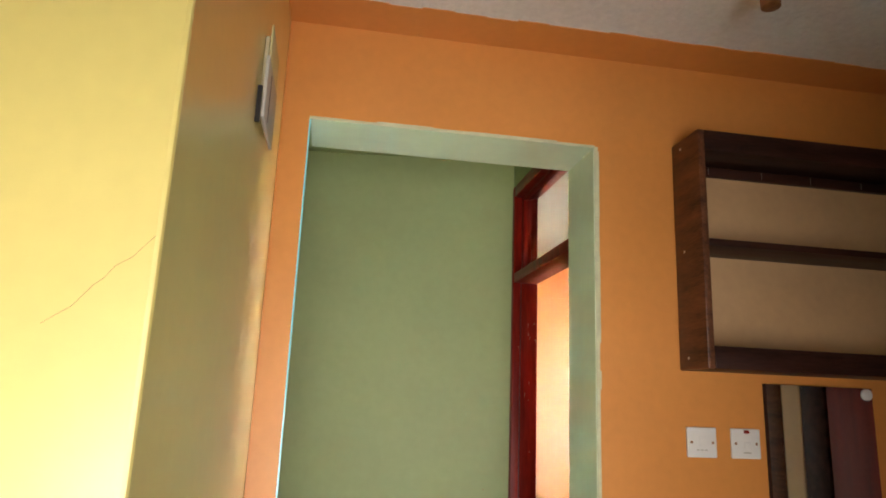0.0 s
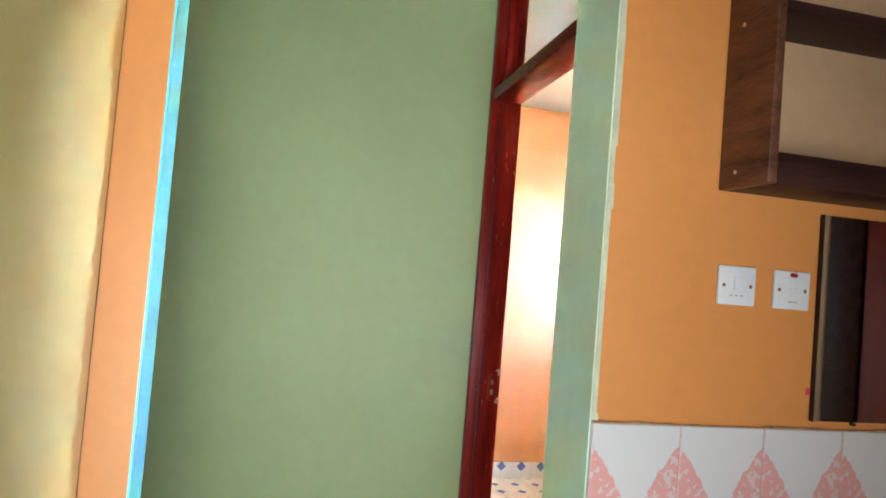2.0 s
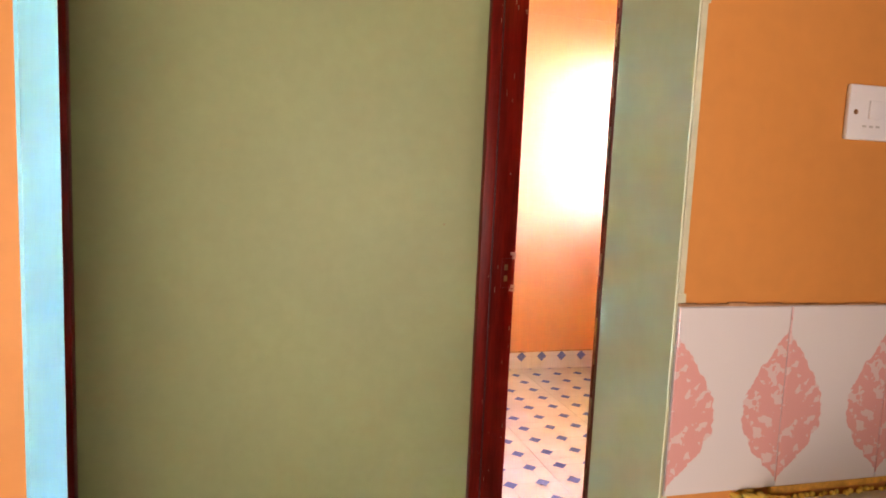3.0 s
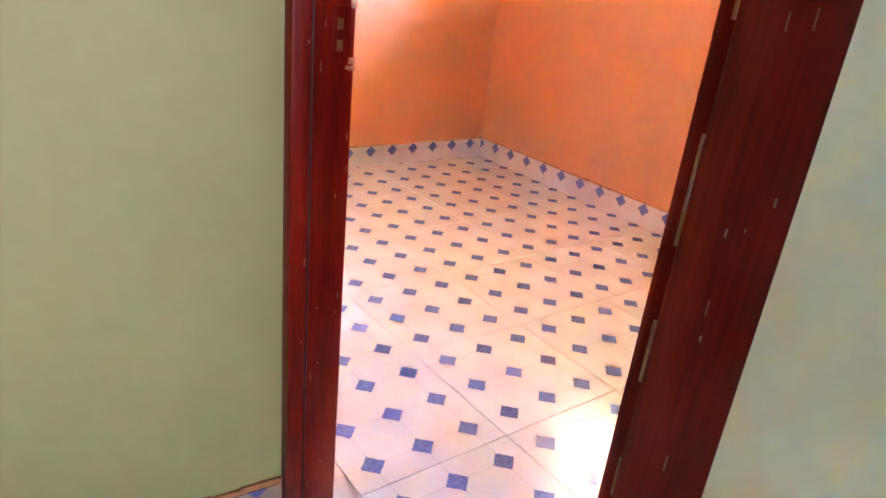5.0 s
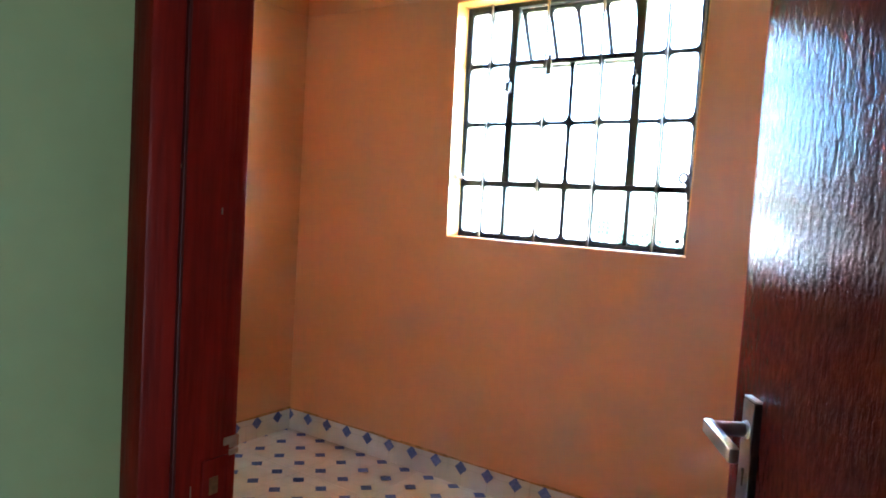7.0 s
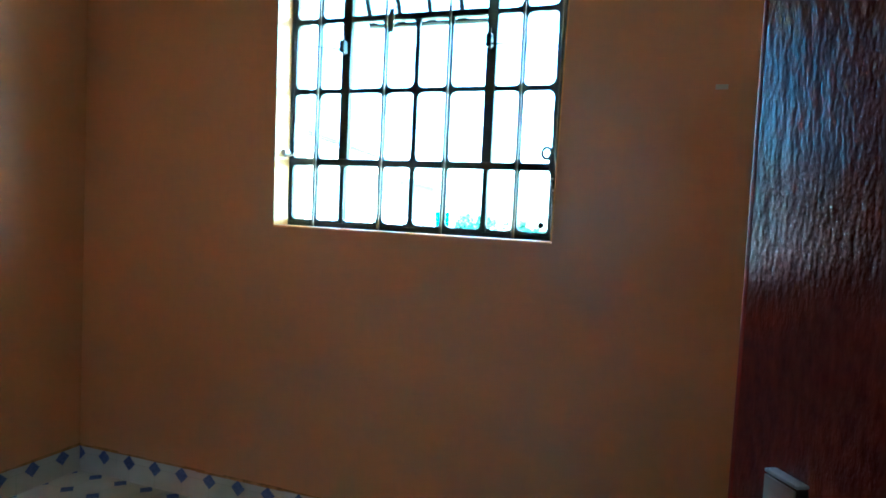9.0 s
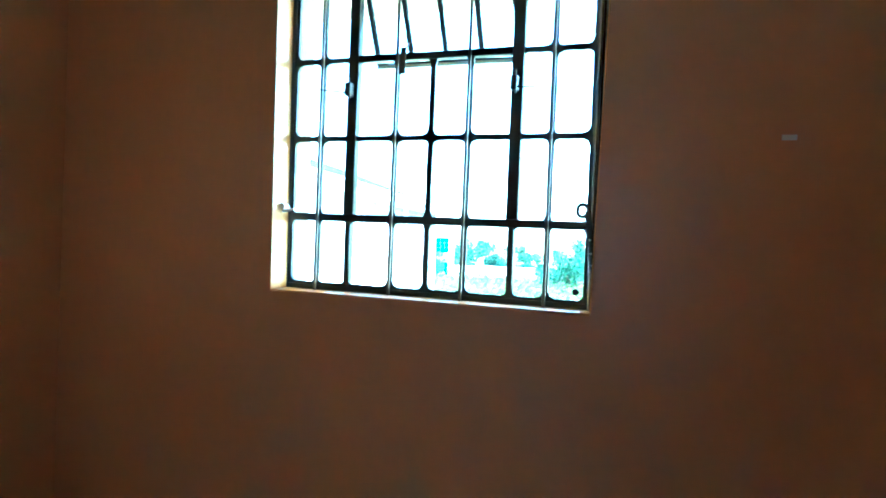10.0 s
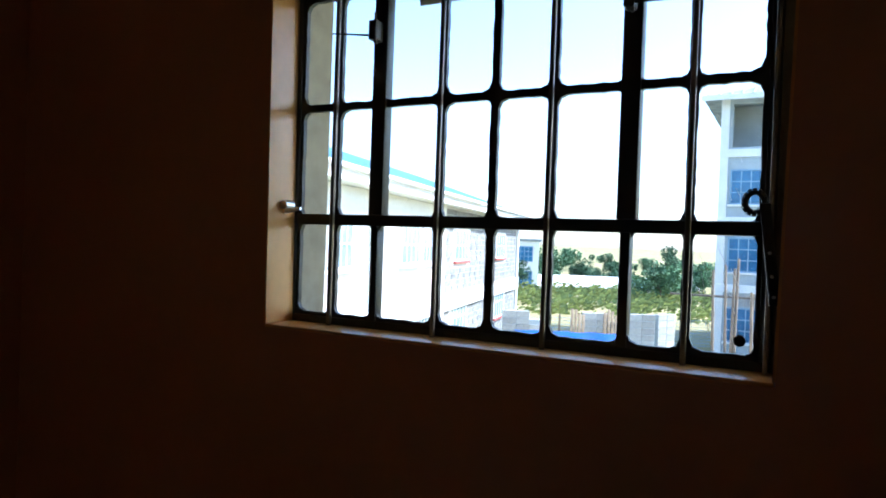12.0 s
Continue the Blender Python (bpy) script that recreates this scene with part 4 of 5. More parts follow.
for k in range(110):
    r = rf.uniform(0.003, 0.0095)
    at = (abs(rf.gauss(0.0, 0.028)), rf.gauss(0.006, 0.012), r * 0.3 + max(0, rf.gauss(0.001, 0.006)))
    bmesh.ops.create_icosphere(fb, subdivisions=2, radius=r, matrix=pose(*at, 0, rf.uniform(-30, 30), rf.uniform(0, 180)) @ Matrix.Diagonal((rf.uniform(1.0, 2.6), 1.0, rf.uniform(0.4, 1.1), 1)))
for k in range(70):
    bmesh.ops.create_icosphere(fb, subdivisions=2, radius=rf.uniform(0.003, 0.0048), matrix=pose(0.05 + 0.0115 * k, 0.020 + rf.uniform(-0.004, 0.004), 0.002))
for k in range(40):  # runs over the end of the slab
    drop = rf.uniform(0, 1)
    bmesh.ops.create_icosphere(fb, subdivisions=2, radius=rf.uniform(0.003, 0.0065) * (1.1 - 0.5 * drop), matrix=pose(-0.001 + rf.uniform(-0.003, 0.003), 0.012 + rf.gauss(0, 0.007), 0.003 - 0.034 * drop))
for v in fb.verts:
    v.co += Vector((rf.uniform(-1, 1), rf.uniform(-1, 1), rf.uniform(-1, 1))) * 0.0009
part("crust", fb, FOAM, foam)

# small board on the side wall, leaning off at its free edge
bd = thing("meter_board", pose(KX0, -0.49, 1.965), "small grey wall board with a yellow card stuck on it", "wall board")
part("back_box", box((0.001, 0.03, 0.02), (0.0095, 0.165, 0.185), 0.002), CARD, bd)
cover = part("cover", box((0.010, 0.0, 0.0), (0.0165, 0.185, 0.128), 0.0015), GREY_CARD, bd, "grey-beige cover")
part("slot", box((0.0168, 0.055, 0.010), (0.0175, 0.060, 0.112)), BLACK, cover, "dark slot", smooth=False)
part("card", box((0.0120, 0.022, 0.110), (0.0152, 0.172, 0.206), 0.001), PAPER, bd, "torn yellow card")
# the shadow behind the cover is a solid black strip
part("gap", box((0.0002, -0.002, -0.012), (0.0090, 0.003, 0.062)), BLACK, bd, "black strip standing in for the shadow behind the cover", smooth=False)

holder = thing("lamp_holder", pose(1.203, -0.465, KH), "empty cream ceiling lamp holder with a rusty cap", "lamp holder")
part("hole_rim", turned([(0.044, -0.0035), (0.046, -0.0005)], (-0.004, 0.004, 0), 18), BLACK, holder, "ragged dark hole in the ceiling")
part("body", turned([(0.019, -0.062), (0.019, -0.050), (0.021, -0.036), (0.027, -0.026), (0.036, -0.018), (0.037, -0.006), (0.034, -0.0036)], (0, 0, 0), 24), CREAM, holder)
part("cap", turned([(0.017, -0.088), (0.022, -0.086), (0.023, -0.066), (0.0205, -0.0625)], (0, 0, 0), 24), RUST, holder, "rusty bulb cap")


# ---- outside ----
GZ = -3.2
STONE = material("grey_stone_block", (0.40, 0.39, 0.37), 0.9, vary=0.16, big=2.5, fine=20, bump=0.5, each=0.14)
WHITE_WALL = material("white_house_paint", (0.78, 0.77, 0.74), 0.7, vary=0.06, big=0.8, fine=12, bump=0.2)
# render's bluish cast is hazy glare put into the colour
GREY_WALL = material("grey_render_haze_blue", (0.42, 0.46, 0.48), 0.85, vary=0.12, big=0.7, fine=14, bump=0.3)
ROOF_BLUE = material("blue_roof_sheet", (0.22, 0.38, 0.48), 0.45, vary=0.12, big=1.0, fine=14, bump=0.2)
ROOF_GREY = material("grey_roof_tile", (0.30, 0.33, 0.34), 0.7, vary=0.2, big=2.0, fine=18, bump=0.4)
TARP = material("blue_tarpaulin", (0.006, 0.075, 0.40), 0.5, vary=0.14, big=1.6, fine=10, bump=0.6)
# far glass is bluer than its own colour, for the glare outside
FAR_GLASS = material("window_glass_haze_blue", (0.05, 0.17, 0.34), 0.15, vary=0.3, big=0.6, fine=8, bump=0.02)
# paler, greyer glass for the wing's windows
PALE_GLASS = material("pale_grey_window_glass", (0.30, 0.40, 0.46), 0.15, vary=0.3, big=0.6, fine=8, bump=0.02)
# grey stone, made darker for the shade on the wing's end bays
ROUGH_STONE = material("building_stone_shade_grey", (0.33, 0.32, 0.31), 0.95, vary=0.25, big=3, fine=14, bump=0.5, spec=0.1)
# pale blue of the window steel likewise paints in the haze
FRAME_HAZE = material("window_steel_haze_blue", (0.26, 0.40, 0.54), 0.5, vary=0.1, big=3, fine=20, bump=0.1)
RED_SILL = material("red_sill_paint", (0.45, 0.10, 0.08), 0.7, vary=0.1, big=3, fine=20, bump=0.1)
POLE = material("weathered_pole_wood", (0.30, 0.23, 0.17), 0.85, vary=0.25, big=6, fine=30, bump=0.4, grain=(4, 4, 0.4))
BARK = material("bark", (0.16, 0.11, 0.08), 0.9, vary=0.25, big=5, fine=25, bump=0.8)
# leaf green lightened to paint in the haze over the far trees
LEAVES = material("tree_leaves", (0.115, 0.20, 0.105), 0.6, vary=0.3, big=0.7, fine=6, bump=0.1, each=0.45, spec=0.1)
SHRUB = material("shrub_leaves", (0.24, 0.28, 0.08), 0.65, vary=0.35, big=1.1, fine=7, bump=0.1, spec=0.1)
EARTH = material("dry_ground", (0.33, 0.27, 0.14), 0.95, vary=0.30, big=0.11, fine=1.3, bump=0.5, stain=(0.14, 0.15, 0.06), spec=0.1)
SOFFIT = material("cream_soffit_board", (0.74, 0.66, 0.46), 0.7, vary=0.06, big=1, fine=20, bump=0.1)
TIMBER = material("pale_sawn_timber", (0.50, 0.36, 0.24), 0.8, vary=0.2, big=6, fine=40, bump=0.3)

gb = bmesh.new()
bmesh.ops.create_grid(gb, x_segments=240, y_segments=240, size=1400)


def rise(a, b, d):
    s = min(1.0, max(0.0, (d - a) / (b - a)))
    return s * s * (3 - 2 * s)


def land(x, y):
    """Height of the land: level round the houses, a shallow valley, then a low hill."""
    d = math.hypot(x - 2, y - 1)
    far = max(0.0, d - 150)
    return GZ - 3.4 * rise(66, 96, d) + 4.4 * rise(104, 190, d) + 0.003 * far * (0.3 + 0.3 * math.sin(x * 0.011 + y * 0.017))


for v in gb.verts:
    v.co.z = land(v.co.x, v.co.y)
solid("ground", gb, EARTH, "dry grass and bare earth stretching to the horizon", "ground", "structure")
solid("roof_slab", box((RX0 - 0.3, RY0 - 0.3, 2.755), (BX1 + 0.2, 7.0, 2.93)), CONCRETE, "flat concrete slab over the rooms", "roof", "structure")
solid("trim_soffit", box((BX1 + 0.215, -5.0, 2.76), (5.05, 7.0, 2.80)), SOFFIT, "cream boarded eave soffit above the window", "trim", "structure")
solid("trim_eave", box((5.05, -5.0, 2.70), (5.09, 7.0, 2.93), 0.004), WHITE_WALL, "white eave board", "trim", "structure")
# two unseen walls added to stop sun leaking round the left door
solid("light_block_left", box((-1.5, -1.0, 0), (-1.4, 1.31, 2.75)), GREEN, "unseen wall added to keep sun out behind the left door", "wall", "structure")
solid("light_block_left_end", box((-1.4, HYL + 0.016, 0), (HX0 - 0.12, 1.31, 2.75)), GREEN, "unseen end wall added to keep sun out behind the left door", "wall", "structure")


def far_window(parent, at, w, h, cols, rows, sill=None, frame_mat=None, turn=(0, 0, 0), pane_mat=None):
    """A barred window set into a wall whose outer face is local y = 0, seen from -y."""
    fm = frame_mat or FRAME_HAZE
    wd = new("window")
    wd.parent = parent
    wd.matrix_basis = pose(*at, *turn)
    fr = bmesh.new()
    for x in (0, w - 0.06):
        bm_box(fr, (x, -0.03, 0), (x + 0.06, 0.03, h))
    for z in (0, h - 0.06):
        bm_box(fr, (0, -0.03, z), (w, 0.03, z + 0.06))
    part("frame", fr, fm, wd, smooth=False)
    for k in range(cols):
        for j in range(rows):
            a, b = 0.05 + k * (w - 0.1) / cols, 0.05 + (k + 1) * (w - 0.1) / cols
            p, q = 0.05 + j * (h - 0.1) / rows, 0.05 + (j + 1) * (h - 0.1) / rows
            part("pane", box((a + 0.02, -0.012, p + 0.02), (b - 0.02, -0.004, q - 0.02)), pane_mat or FAR_GLASS, wd, smooth=False)
    bars = bmesh.new()
    for k in range(1, cols):
        x = 0.05 + k * (w - 0.1) / cols
        bm_box(bars, (x - 0.022, -0.035, 0.05), (x + 0.022, 0.0, h - 0.05))
    for j in range(1, rows):
        z = 0.05 + j * (h - 0.1) / rows
        bm_box(bars, (0.05, -0.032, z - 0.022), (w - 0.05, 0.0, z + 0.022))
    part("grille", bars, fm, wd, smooth=False)
    if sill:
        part("sill", box((-0.08, -0.10, -0.09), (w + 0.08, 0.0, 0.0), 0.01), sill, wd, smooth=False)
    return wd


# long two-storey wing with a hipped blue roof
WL = 30.4
wing = thing("wing_building", pose(7.26, 8.81, GZ - 0.5, 0, 0, 11.4), "white two-storey building with a blue sheet roof", "building")
part("wall", box((0, 0.05, 3.2), (WL, 8.0, 6.28)), WHITE_WALL, wing, smooth=False)
part("wall", box((0, 0.05, 0), (WL, 8.0, 2.6)), WHITE_WALL, wing, smooth=False)
part("floor_band", box((-0.05, -0.10, 2.6), (WL + 0.05, 8.05, 3.2), 0.01), WHITE_WALL, wing, smooth=False)
roof = bmesh.new()
EAVE, RIDGE = 6.56, 8.15
low_r = [roof.verts.new(p) for p in ((-0.4, -0.62, EAVE), (WL + 0.5, -0.62, EAVE), (WL + 0.5, 8.62, EAVE), (-0.4, 8.62, EAVE))]
top_r = [roof.verts.new(p) for p in ((-0.4, 4.0, RIDGE), (WL - 5.5, 4.0, RIDGE))]
for q in ((low_r[0], low_r[1], top_r[1], top_r[0]), (low_r[1], low_r[2], top_r[1]), (low_r[2], low_r[3], top_r[0], top_r[1]), (low_r[3], low_r[0], top_r[0]), low_r[::-1]):
    roof.faces.new(q)
rf_ob = part("roof", roof, ROOF_BLUE, wing, smooth=False)
ribs = bmesh.new()
for k in range(0, 103):
    x = -0.35 + k * 0.3
    f = min(1.0, max(0.02, (WL + 0.5 - x) / 6.0))
    y1, z1 = -0.62 + 4.62 * f, EAVE + (RIDGE - EAVE) * f
    v = [ribs.verts.new(p) for p in ((x, -0.62, EAVE + 0.005), (x + 0.05, -0.62, EAVE + 0.005), (x + 0.05, y1, z1 + 0.005), (x, y1, z1 + 0.005), (x + 0.025, -0.62, EAVE + 0.045), (x + 0.025, y1, z1 + 0.045))]
    ribs.faces.new((v[0], v[4], v[5], v[3]))
    ribs.faces.new((v[4], v[1], v[2], v[5]))
part("rib", ribs, ROOF_BLUE, rf_ob, smooth=False)
part("fascia", box((-0.42, -0.66, 6.26), (WL + 0.52, -0.60, 6.60), 0.01), WHITE_WALL, wing, smooth=False)
part("fascia", box((WL + 0.50, -0.60, 6.26), (WL + 0.56, 8.6, 6.60), 0.01), WHITE_WALL, wing, smooth=False)
part("gutter", tube((-0.4, -0.72, 6.54), (WL + 0.5, -0.72, 6.54), 0.065, 0.065, 10), WHITE_WALL, wing, "white eave gutter")
part("soffit", box((-0.4, -0.60, 6.29), (WL + 0.5, 0.06, 6.33)), WHITE_WALL, wing, smooth=False)
for x in (3.0, 9.1, 15.3, 22.3, WL - 0.38):
    part("pillar", box((x, -0.08, 0), (x + 0.38, 0.05, 6.29), 0.01), WHITE_WALL, wing, smooth=False)
OPENS = ((5.0, 1.5), (6.7, 1.3), (11.4, 1.7), (13.4, 1.3), (17.2, 2.0), (24.6, 2.2))
for x, w in OPENS:
    far_window(wing, (x, 0.02, 4.33), w, 1.18, 4, 2, RED_SILL if x > 15 else WHITE_WALL, WHITE_WALL, (0, 0, 0), PALE_GLASS)
    far_window(wing, (x, 0.02, 1.45), w, 1.55, 4, 2, RED_SILL if x > 15 else WHITE_WALL, WHITE_WALL, (0, 0, 0), PALE_GLASS)
# bare stone in the two bays at the far end, round the windows, darkened for their shade
sv, sf = [], []
for x0, x1 in ((15.7, 22.28), (22.7, WL - 0.40)):
    for z0, z1 in ((0.0, 2.58), (3.22, 6.27)):
        for j in range(int((z1 - z0) / 0.215)):
            z = z0 + j * 0.215
            x = x0 - (0.22 if j % 2 else 0.0)
            while x < x1 - 0.05:
                a, b = max(x, x0) + 0.005, min(x + 0.44, x1) - 0.005
                lo, hi = (4.2, 5.56) if z0 > 1 else (1.32, 3.05)
                if b - a > 0.08 and not any(a < ox + ow + 0.1 and b > ox - 0.1 and z < hi and z + 0.2 > lo for ox, ow in OPENS):
                    n, y = len(sv), 0.034 + 0.006 * math.sin(7.3 * x + 3.1 * j)
                    sv += [(a, 0.052, z), (b, 0.052, z), (b, 0.052, z + 0.206), (a, 0.052, z + 0.206), (a + 0.008, y, z + 0.008), (b - 0.008, y, z + 0.008), (b - 0.008, y, z + 0.198), (a + 0.008, y, z + 0.198)]
                    sf += [(n + 4, n + 5, n + 6, n + 7), (n, n + 1, n + 5, n + 4), (n + 1, n + 2, n + 6, n + 5), (n + 2, n + 3, n + 7, n + 6), (n + 3, n, n + 4, n + 7)]
                x += 0.44
stone_me = bpy.data.meshes.new("stone_facing")
stone_me.from_pydata(sv, [], sf)
stone_me.materials.append(ROUGH_STONE)
facing = new("stone_facing", stone_me)
facing.parent = wing
tagged(facing, kind="stuff")

# four-storey block of flats
flats = thing("apartment_block", pose(34.3, 4.2, GZ, 0, 0, -90), "four-storey grey block of flats with barred windows tinted blue for haze", "building")
TD, TWD = 9.0, 11.0
part("wall", wall_bm("y", 0.0, 0.3, (0, TWD), (0, 11.4), [(0.45, 4.6, 9.2, 11.1), (5.2, 9.6, 9.2, 11.1)]), GREY_WALL, flats, smooth=False)
part("wall", box((0, 0.3, 0), (0.3, TD, 11.4)), GREY_WALL, flats, smooth=False)
part("wall", box((0.3, TD - 0.3, 0), (TWD, TD, 11.4)), GREY_WALL, flats, smooth=False)
part("wall", box((TWD - 0.3, 0.3, 0), (TWD, TD - 0.3, 11.4)), GREY_WALL, flats, smooth=False)
part("verandah_back", box((0.3, 2.0, 8.9), (TWD - 0.3, 2.1, 11.4)), GREY_WALL, flats, smooth=False)
part("verandah_door", box((2.9, 1.95, 8.95), (3.8, 2.0, 10.9), 0.01), RED_SILL, flats)
for z in (2.75, 5.75, 8.75):
    part("floor_band", box((-0.06, -0.08, z), (TWD + 0.06, 0.0, z + 0.35), 0.01), WHITE_WALL, flats, smooth=False)
part("slab", box((0.3, 0.3, 8.75), (TWD - 0.3, 2.0, 8.9)), GREY_WALL, flats, smooth=False)
part("corner_pillar", box((-0.05, -0.06, 0), (0.30, 0.0, 11.3), 0.01), WHITE_WALL, flats, smooth=False)
for z in (0.55, 3.65, 6.65):
    for x in (0.42, 3.6, 6.8):
        far_window(flats, (x, -0.02, z), 2.5, 1.55, 6, 3, WHITE_WALL)
hip = bmesh.new()
o = 0.8
bv = [hip.verts.new(p) for p in ((-o, -o, 11.35), (TWD + o, -o, 11.35), (TWD + o, TD + o, 11.35), (-o, TD + o, 11.35))]
tv = [hip.verts.new(p) for p in ((4.2, TD / 2, 13.2), (TWD - 4.2, TD / 2, 13.2))]
hip.faces.new((bv[0], bv[1], tv[1], tv[0]))
hip.faces.new((bv[1], bv[2], tv[1]))
hip.faces.new((bv[2], bv[3], tv[0], tv[1]))
hip.faces.new((bv[3], bv[0], tv[0]))
hip.faces.new(bv[::-1])
hr = part("roof", hip, ROOF_GREY, flats, smooth=False)
rr_ = bmesh.new()
for k in range(28):
    x = -o + 0.25 + k * 0.45
    s = min(1.0, max(0.0, (x + o) / 5.0), max(0.0, (TWD + o - x) / 5.0))
    bm_tube(rr_, (x, -o, 11.37), (x, -o + s * (TD / 2 + o), 11.37 + s * 1.85), 0.055, 0.055, 6)
part("tile_ridge", rr_, ROOF_GREY, hr, smooth=False)
part("fascia", box((-o, -o - 0.05, 11.15), (TWD + o, -o, 11.38), 0.01), WHITE_WALL, flats, smooth=False)
fb_ = bmesh.new()
for j in range(5):
    for i in range(27):
        bm_box(fb_, (0.32 + i * 0.39 + (0.19 if j % 2 else 0), -0.025, 2.2 + j * 0.105 - 0.02), (0.32 + i * 0.39 + 0.37 + (0.19 if j % 2 else 0), 0.002, 2.2 + j * 0.105 + 0.075))
tagged(part("block_courses", fb_, STONE, flats, smooth=False), kind="stuff")
for k, z in enumerate((2.6, 5.4)):
    part("scaffold_rail", tube((-1.8, -0.9, z), (TWD - 4, -0.9, z), 0.05, 0.05, 8), POLE, flats, "rough pole rail")

# unfinished block walls and a tarpaulin shelter
site = thing("block_wall", pose(20.4, 8.7, GZ, 0, 0, -60), "unfinished grey block wall with timber shutters", "wall")
blk = to_mesh("block", box((0.006, -0.1, 0.006), (0.394, 0.1, 0.194), 0.008), STONE)
heights = [13, 13, 12, 7, 6, 9, 13, 13, 12]
rb_ = random.Random(77)
core = bmesh.new()
for i, top_row in enumerate(heights):
    bm_box(core, (i * 0.4, -0.085, 0), (i * 0.4 + 0.4, 0.085, top_row * 0.2 - 0.06))
    for j in range(top_row):
        if j >= top_row - 1 and rb_.random() < 0.3:
            continue
        piece("block", blk, site, (i * 0.4, 0.0, j * 0.2))
part("mortar_core", core, GREY_WALL, site, smooth=False)
for x0 in (2.02, 3.0):
    for k in range(4):
        part("shutter_board", box((x0 + k * 0.11, -0.14, 1.55), (x0 + 0.085 + k * 0.11, -0.105, 2.62 + 0.10 * math.sin(5 * k + x0)), 0.006), TIMBER, site, "upright sawn board")
for bx, by, turn, cols_n in ((22.3, 5.45, -60, 2), (22.75, 4.72, -28, 2)):
    side = thing("block_wall", pose(bx, by, GZ, 0, 0, turn), "short unfinished block wall beside the site", "wall")
    part("mortar_core", box((0, -0.085, 0), (cols_n * 0.4, 0.085, 2.56)), GREY_WALL, side, smooth=False)
    for j in range(13):
        for i in range(cols_n):
            piece("block", blk, side, (i * 0.4, 0.0, j * 0.2))
tarp = thing("tarpaulin_shelter", pose(15.65, 6.35, GZ - 0.38, 0, 0, -66), "low shelter roofed with a bright blue tarpaulin", "shelter")
tp = bmesh.new()
nx, ny = 26, 14
g = [[tp.verts.new((2.5 * i / nx, 1.7 * j / ny, 2.15 + 0.72 * j / ny + 0.03 * math.sin(i * 0.9) * math.sin(j * 0.7) - 0.10 * math.sin(math.pi * j / ny))) for j in range(ny + 1)] for i in range(nx + 1)]
for i in range(nx):
    for j in range(ny):
        tp.faces.new((g[i][j], g[i + 1][j], g[i + 1][j + 1], g[i][j + 1]))
ext = bmesh.ops.extrude_face_region(tp, geom=tp.faces[:])
bmesh.ops.translate(tp, vec=(0, 0, -0.012), verts=[e for e in ext["geom"] if isinstance(e, bmesh.types.BMVert)])
part("tarpaulin", tp, TARP, tarp)
for x, y, h in ((0.1, 0.1, 2.1), (2.4, 0.1, 2.1), (0.1, 1.6, 2.78), (2.4, 1.6, 2.78), (1.25, 1.6, 2.78)):
    part("post", tube((x, y, 0), (x, y, h), 0.045, 0.04, 8), POLE, tarp)
part("gable_cloth", box((2.48, 0.1, 1.5), (2.50, 1.65, 2.35)), RED_SILL, tarp, "dull red side cloth", smooth=False)

rp = random.Random(15)
pole_group = []
for k in range(9):
    x, y = 24.5 + rp.uniform(0, 4.5), 3.4 - 0.25 * k + rp.uniform(-0.15, 0.15)
    h = rp.uniform(2.6, 4.6)
    solid("scaffold_pole", tube((x, y, GZ), (x + rp.uniform(-0.15, 0.15), y + rp.uniform(-0.1, 0.1), GZ + h), 0.055, 0.04, 8), POLE, "rough upright scaffold pole on the site", "pole", "", "site poles", True)
fence = thing("site_fence", pose(30.0, 11.5, GZ, 0, 0, -55), "low wire fence on wooden posts beyond the site", "fence")
for k in range(9):
    part("post", tube((k * 1.5, 0, 0), (k * 1.5, 0, 1.5), 0.05, 0.045, 8), POLE, fence)
wires = bmesh.new()
for j in range(9):
    bm_box(wires, (0, -0.008, 0.15 + j * 0.15), (12, 0.008, 0.162 + j * 0.15))
for k in range(120):
    bm_box(wires, (k * 0.1, -0.006, 0.15), (k * 0.1 + 0.008, 0.006, 1.36))
tagged(part("wire_mesh", wires, FRAME_HAZE, fence, smooth=False), kind="stuff")

# distant tower behind the wing's end
ft = thing("distant_building", pose(78.0, 34.5, GZ, 0, 0, -70), "distant pale building with a glass front tinted blue for haze", "building")
part("wall", box((0, 0, -5), (6, 7, 4.9)), WHITE_WALL, ft, smooth=False)
part("roof", box((-0.3, -0.3, 4.9), (6.3, 7.3, 5.2), 0.02), ROOF_GREY, ft, smooth=False)
for z in (-0.6, 2.4):
    for x in (0.7, 3.2):
        far_window(ft, (x, -0.02, z), 2.1, 1.9, 4, 3)
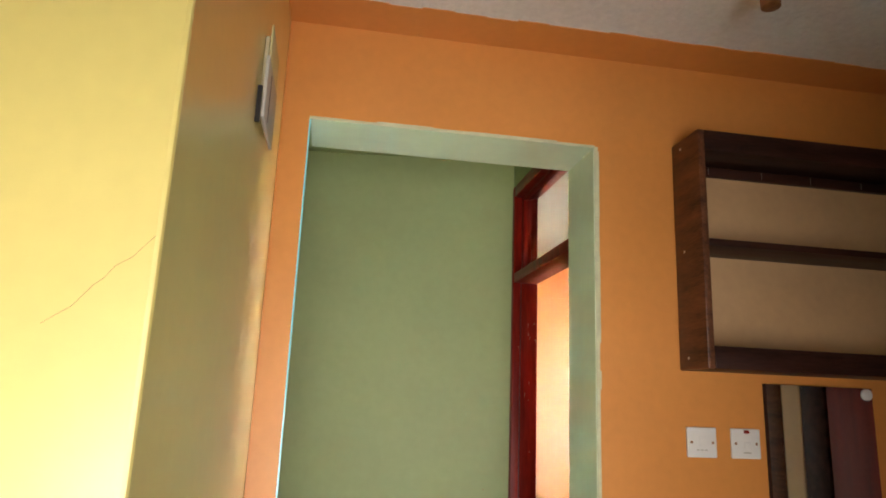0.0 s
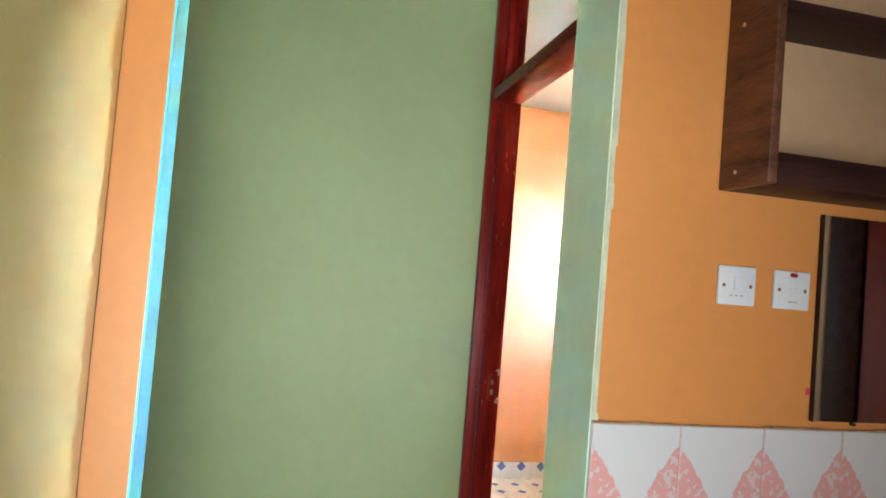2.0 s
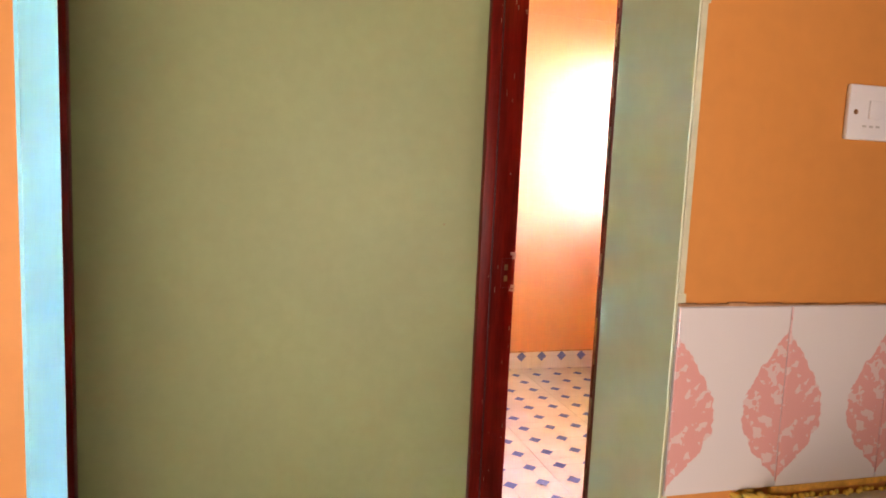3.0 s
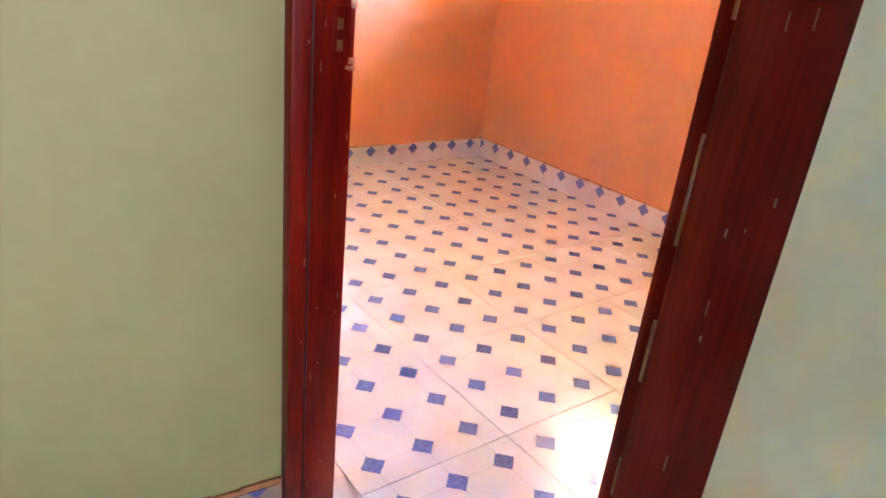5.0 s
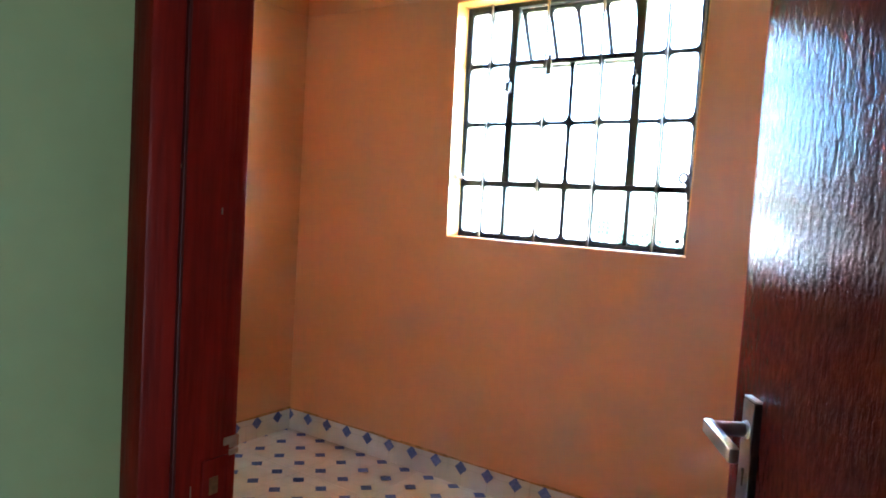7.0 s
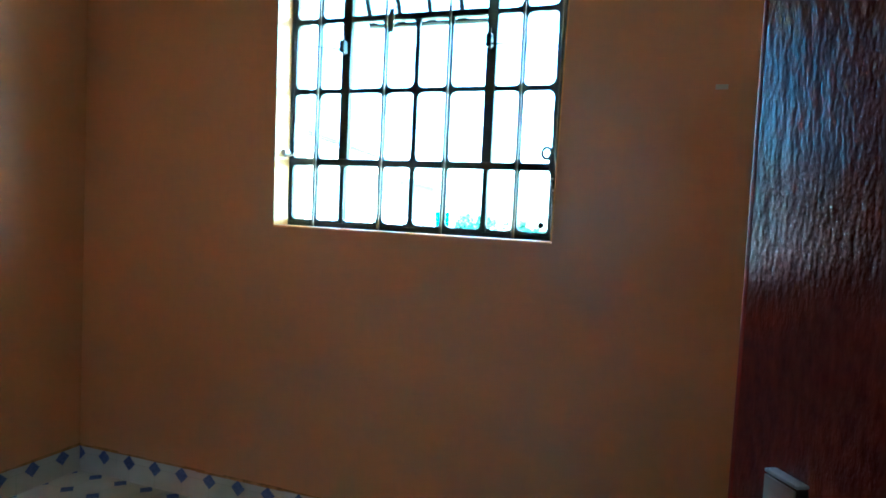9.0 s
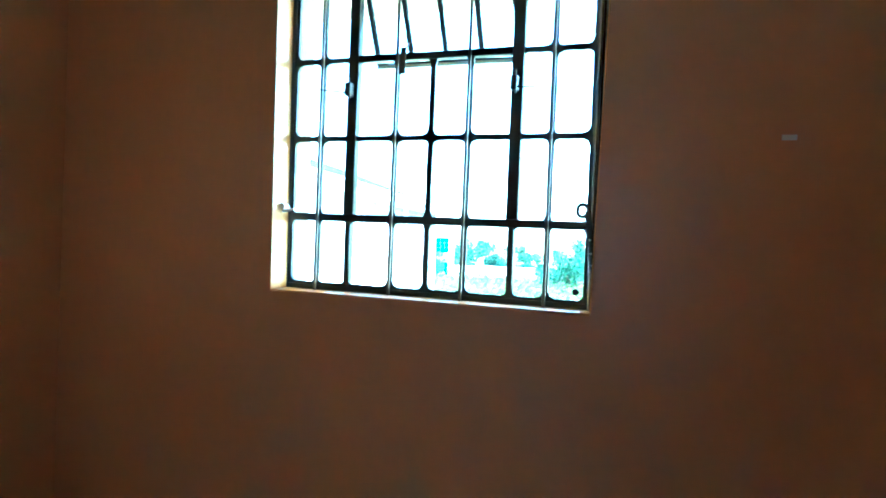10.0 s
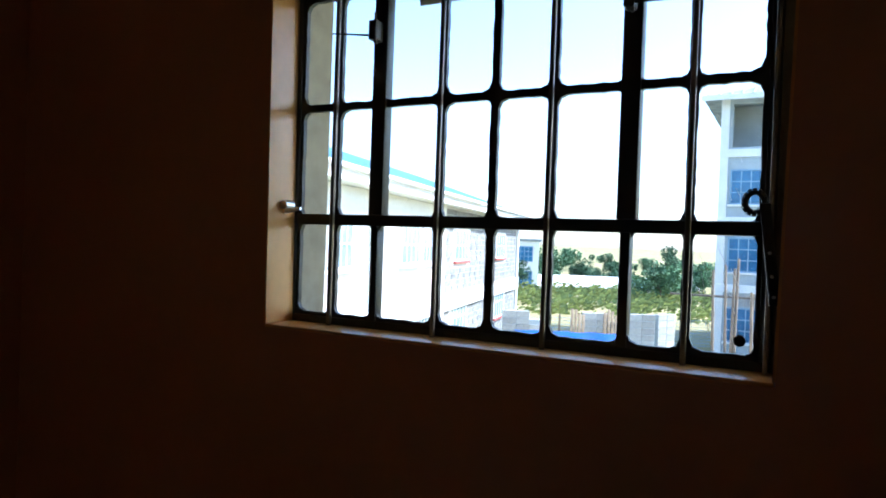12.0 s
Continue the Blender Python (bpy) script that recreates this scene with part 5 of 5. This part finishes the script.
for k, (x, y, c) in enumerate(((98, 26.5, ROOF_BLUE), (96, 29.5, WHITE_WALL), (101, 19.5, ROOF_GREY), (88, 31.5, WHITE_WALL))):
    hs = thing("far_house", pose(x, y, land(x, y) - 0.5, 0, 0, -80 + 9 * k), "small far house with a pitched roof", "house")
    part("wall", box((0, 0, 0), (7, 5, 2.7)), WHITE_WALL, hs, smooth=False)
    pr = bmesh.new()
    e = [pr.verts.new(p) for p in ((-0.4, -0.4, 2.6), (7.4, -0.4, 2.6), (7.4, 5.4, 2.6), (-0.4, 5.4, 2.6), (-0.4, 2.5, 4.1), (7.4, 2.5, 4.1))]
    for q in ((0, 1, 5, 4), (3, 2, 5, 4), (0, 4, 3), (1, 2, 5), (0, 1, 2, 3)):
        pr.faces.new([e[i] for i in q])
    part("roof", pr, c, hs, smooth=False)
    far_window(hs, (1, -0.02, 0.9), 1.2, 1.1, 2, 2)
    far_window(hs, (4.4, -0.02, 0.9), 1.2, 1.1, 2, 2)


def crown_mesh(seed, radius, height, leaves):
    """A crown of many small leaf clumps round uneven lobes, with gaps."""
    rng = random.Random(seed)
    lobes = [(Vector((rng.gauss(0, 0.42) * radius, rng.gauss(0, 0.42) * radius, height * (0.25 + 0.7 * rng.random()))), radius * rng.uniform(0.32, 0.58)) for _ in range(11)]
    verts, faces = [], []
    for _ in range(leaves):
        c, r = rng.choice(lobes)
        d = Vector((rng.gauss(0, 1), rng.gauss(0, 1), rng.gauss(0, 0.8))).normalized()
        at = c + d * r * (0.55 + 0.5 * rng.random())
        s = rng.uniform(0.10, 0.24) * (radius / 2.4)
        a = Vector((rng.gauss(0, 1), rng.gauss(0, 1), rng.gauss(0, 0.6))).normalized()
        b = a.cross(Vector((rng.gauss(0, 1), rng.gauss(0, 1), rng.gauss(0, 1)))).normalized()
        n = len(verts)
        verts += [at - a * s, at + b * s * 0.6, at + a * s, at - b * s * 0.6 + d * s * 0.25]
        faces.append((n, n + 1, n + 2, n + 3))
    me = bpy.data.meshes.new("crown")
    me.from_pydata([tuple(v) for v in verts], [], faces)
    me.materials.append(LEAVES)
    return me


def tree(x, y, h, r, seed, label="broad green tree with an uneven leafy crown"):
    tr = thing("tree", pose(x, y, land(x, y), 0, 0, seed * 47 % 360), label, "tree", "", "trees beyond the site")
    rng = random.Random(seed)
    th = h * 0.45
    part("trunk", tube((0, 0, -0.3), (0.1, 0.05, th), 0.05 * h * 0.5, 0.03 * h * 0.5, 10), BARK, tr)
    for k in range(5):
        a = 2 * math.pi * k / 5 + rng.random()
        part("limb", tube((0.08, 0.04, th * (0.75 + 0.05 * k)), (math.cos(a) * r * 0.6, math.sin(a) * r * 0.6, th + h * rng.uniform(0.15, 0.4)), 0.02 * h * 0.5, 0.006 * h * 0.5, 7), BARK, tr)
    cr = new("crown", crown_mesh(seed, r, h * 0.68, 2600))
    cr.parent = tr
    cr.matrix_basis = pose(0, 0, h * 0.28)
    return tr


# far wood line: bearing from +x towards +y
rt = random.Random(41)
for near, far_, low_, high_, count in ((112, 150, -1.7, -0.35, 44), (97, 110, -2.9, -1.7, 20)):
    for k in range(count):
        bearing = radians(-2 + 32 * k / (count - 1) + rt.uniform(-0.5, 0.5))
        dist = rt.uniform(near, far_)
        x, y = 2 + dist * math.cos(bearing), 1 + dist * math.sin(bearing)
        h = 1.37 + dist * math.tan(radians(rt.uniform(low_, high_))) - land(x, y)
        tree(x, y, h, h * rt.uniform(0.30, 0.52), 100 + k + count)
tree(110.6, 18.2, 2.3 - land(110.6, 18.2), 2.0, 7, "tall green tree standing above the others")
tree(59.0, 10.7, 3.0, 1.9, 8, "rounded green tree behind the wire fence")
tree(57.5, 22.6, 3.6, 0.9, 9, "slim yellow-green tree beside the far building")
shv, shf = [], []
rh = random.Random(17)
for _ in range(9500):
    d, b = 66 - 22 * rh.random() ** 1.7, radians(rh.uniform(-1, 27))
    cx, cy = 2 + d * math.cos(b), 1 + d * math.sin(b)
    if math.sin(cx * 0.9) + math.sin(cy * 1.3) < -0.5:
        continue
    s = rh.uniform(0.12, 0.3)
    z = GZ + rh.uniform(0, 1.0) ** 1.4 * (0.5 + 0.5 * math.sin(cx * 1.7 + cy * 2.3) ** 2)
    n = len(shv)
    a = rh.uniform(0, 6.28)
    shv += [(cx - s * math.cos(a), cy - s * math.sin(a), z), (cx + s * 0.4, cy - s * 0.3, z + s * 0.7), (cx + s * math.cos(a), cy + s * math.sin(a), z + s * 0.2), (cx - s * 0.2, cy + s * 0.3, z - s * 0.4)]
    shf.append((n, n + 1, n + 2, n + 3))
sm = bpy.data.meshes.new("shrubs")
sm.from_pydata(shv, [], shf)
sm.materials.append(SHRUB)
tagged(new("shrubs", sm), "low yellow-green shrubs along the field", "shrubs", "", "stuff")


# ---- tiles of the floors, last ----
lay_tiles((BX0, W1), (BX1, BY1))
lay_tiles((HX0, W1), (BX0, HYL))
lay_tiles((KX0, KYC), (KX1, W1))
lay_tiles((RX0, RY0), (KX1, KYC))
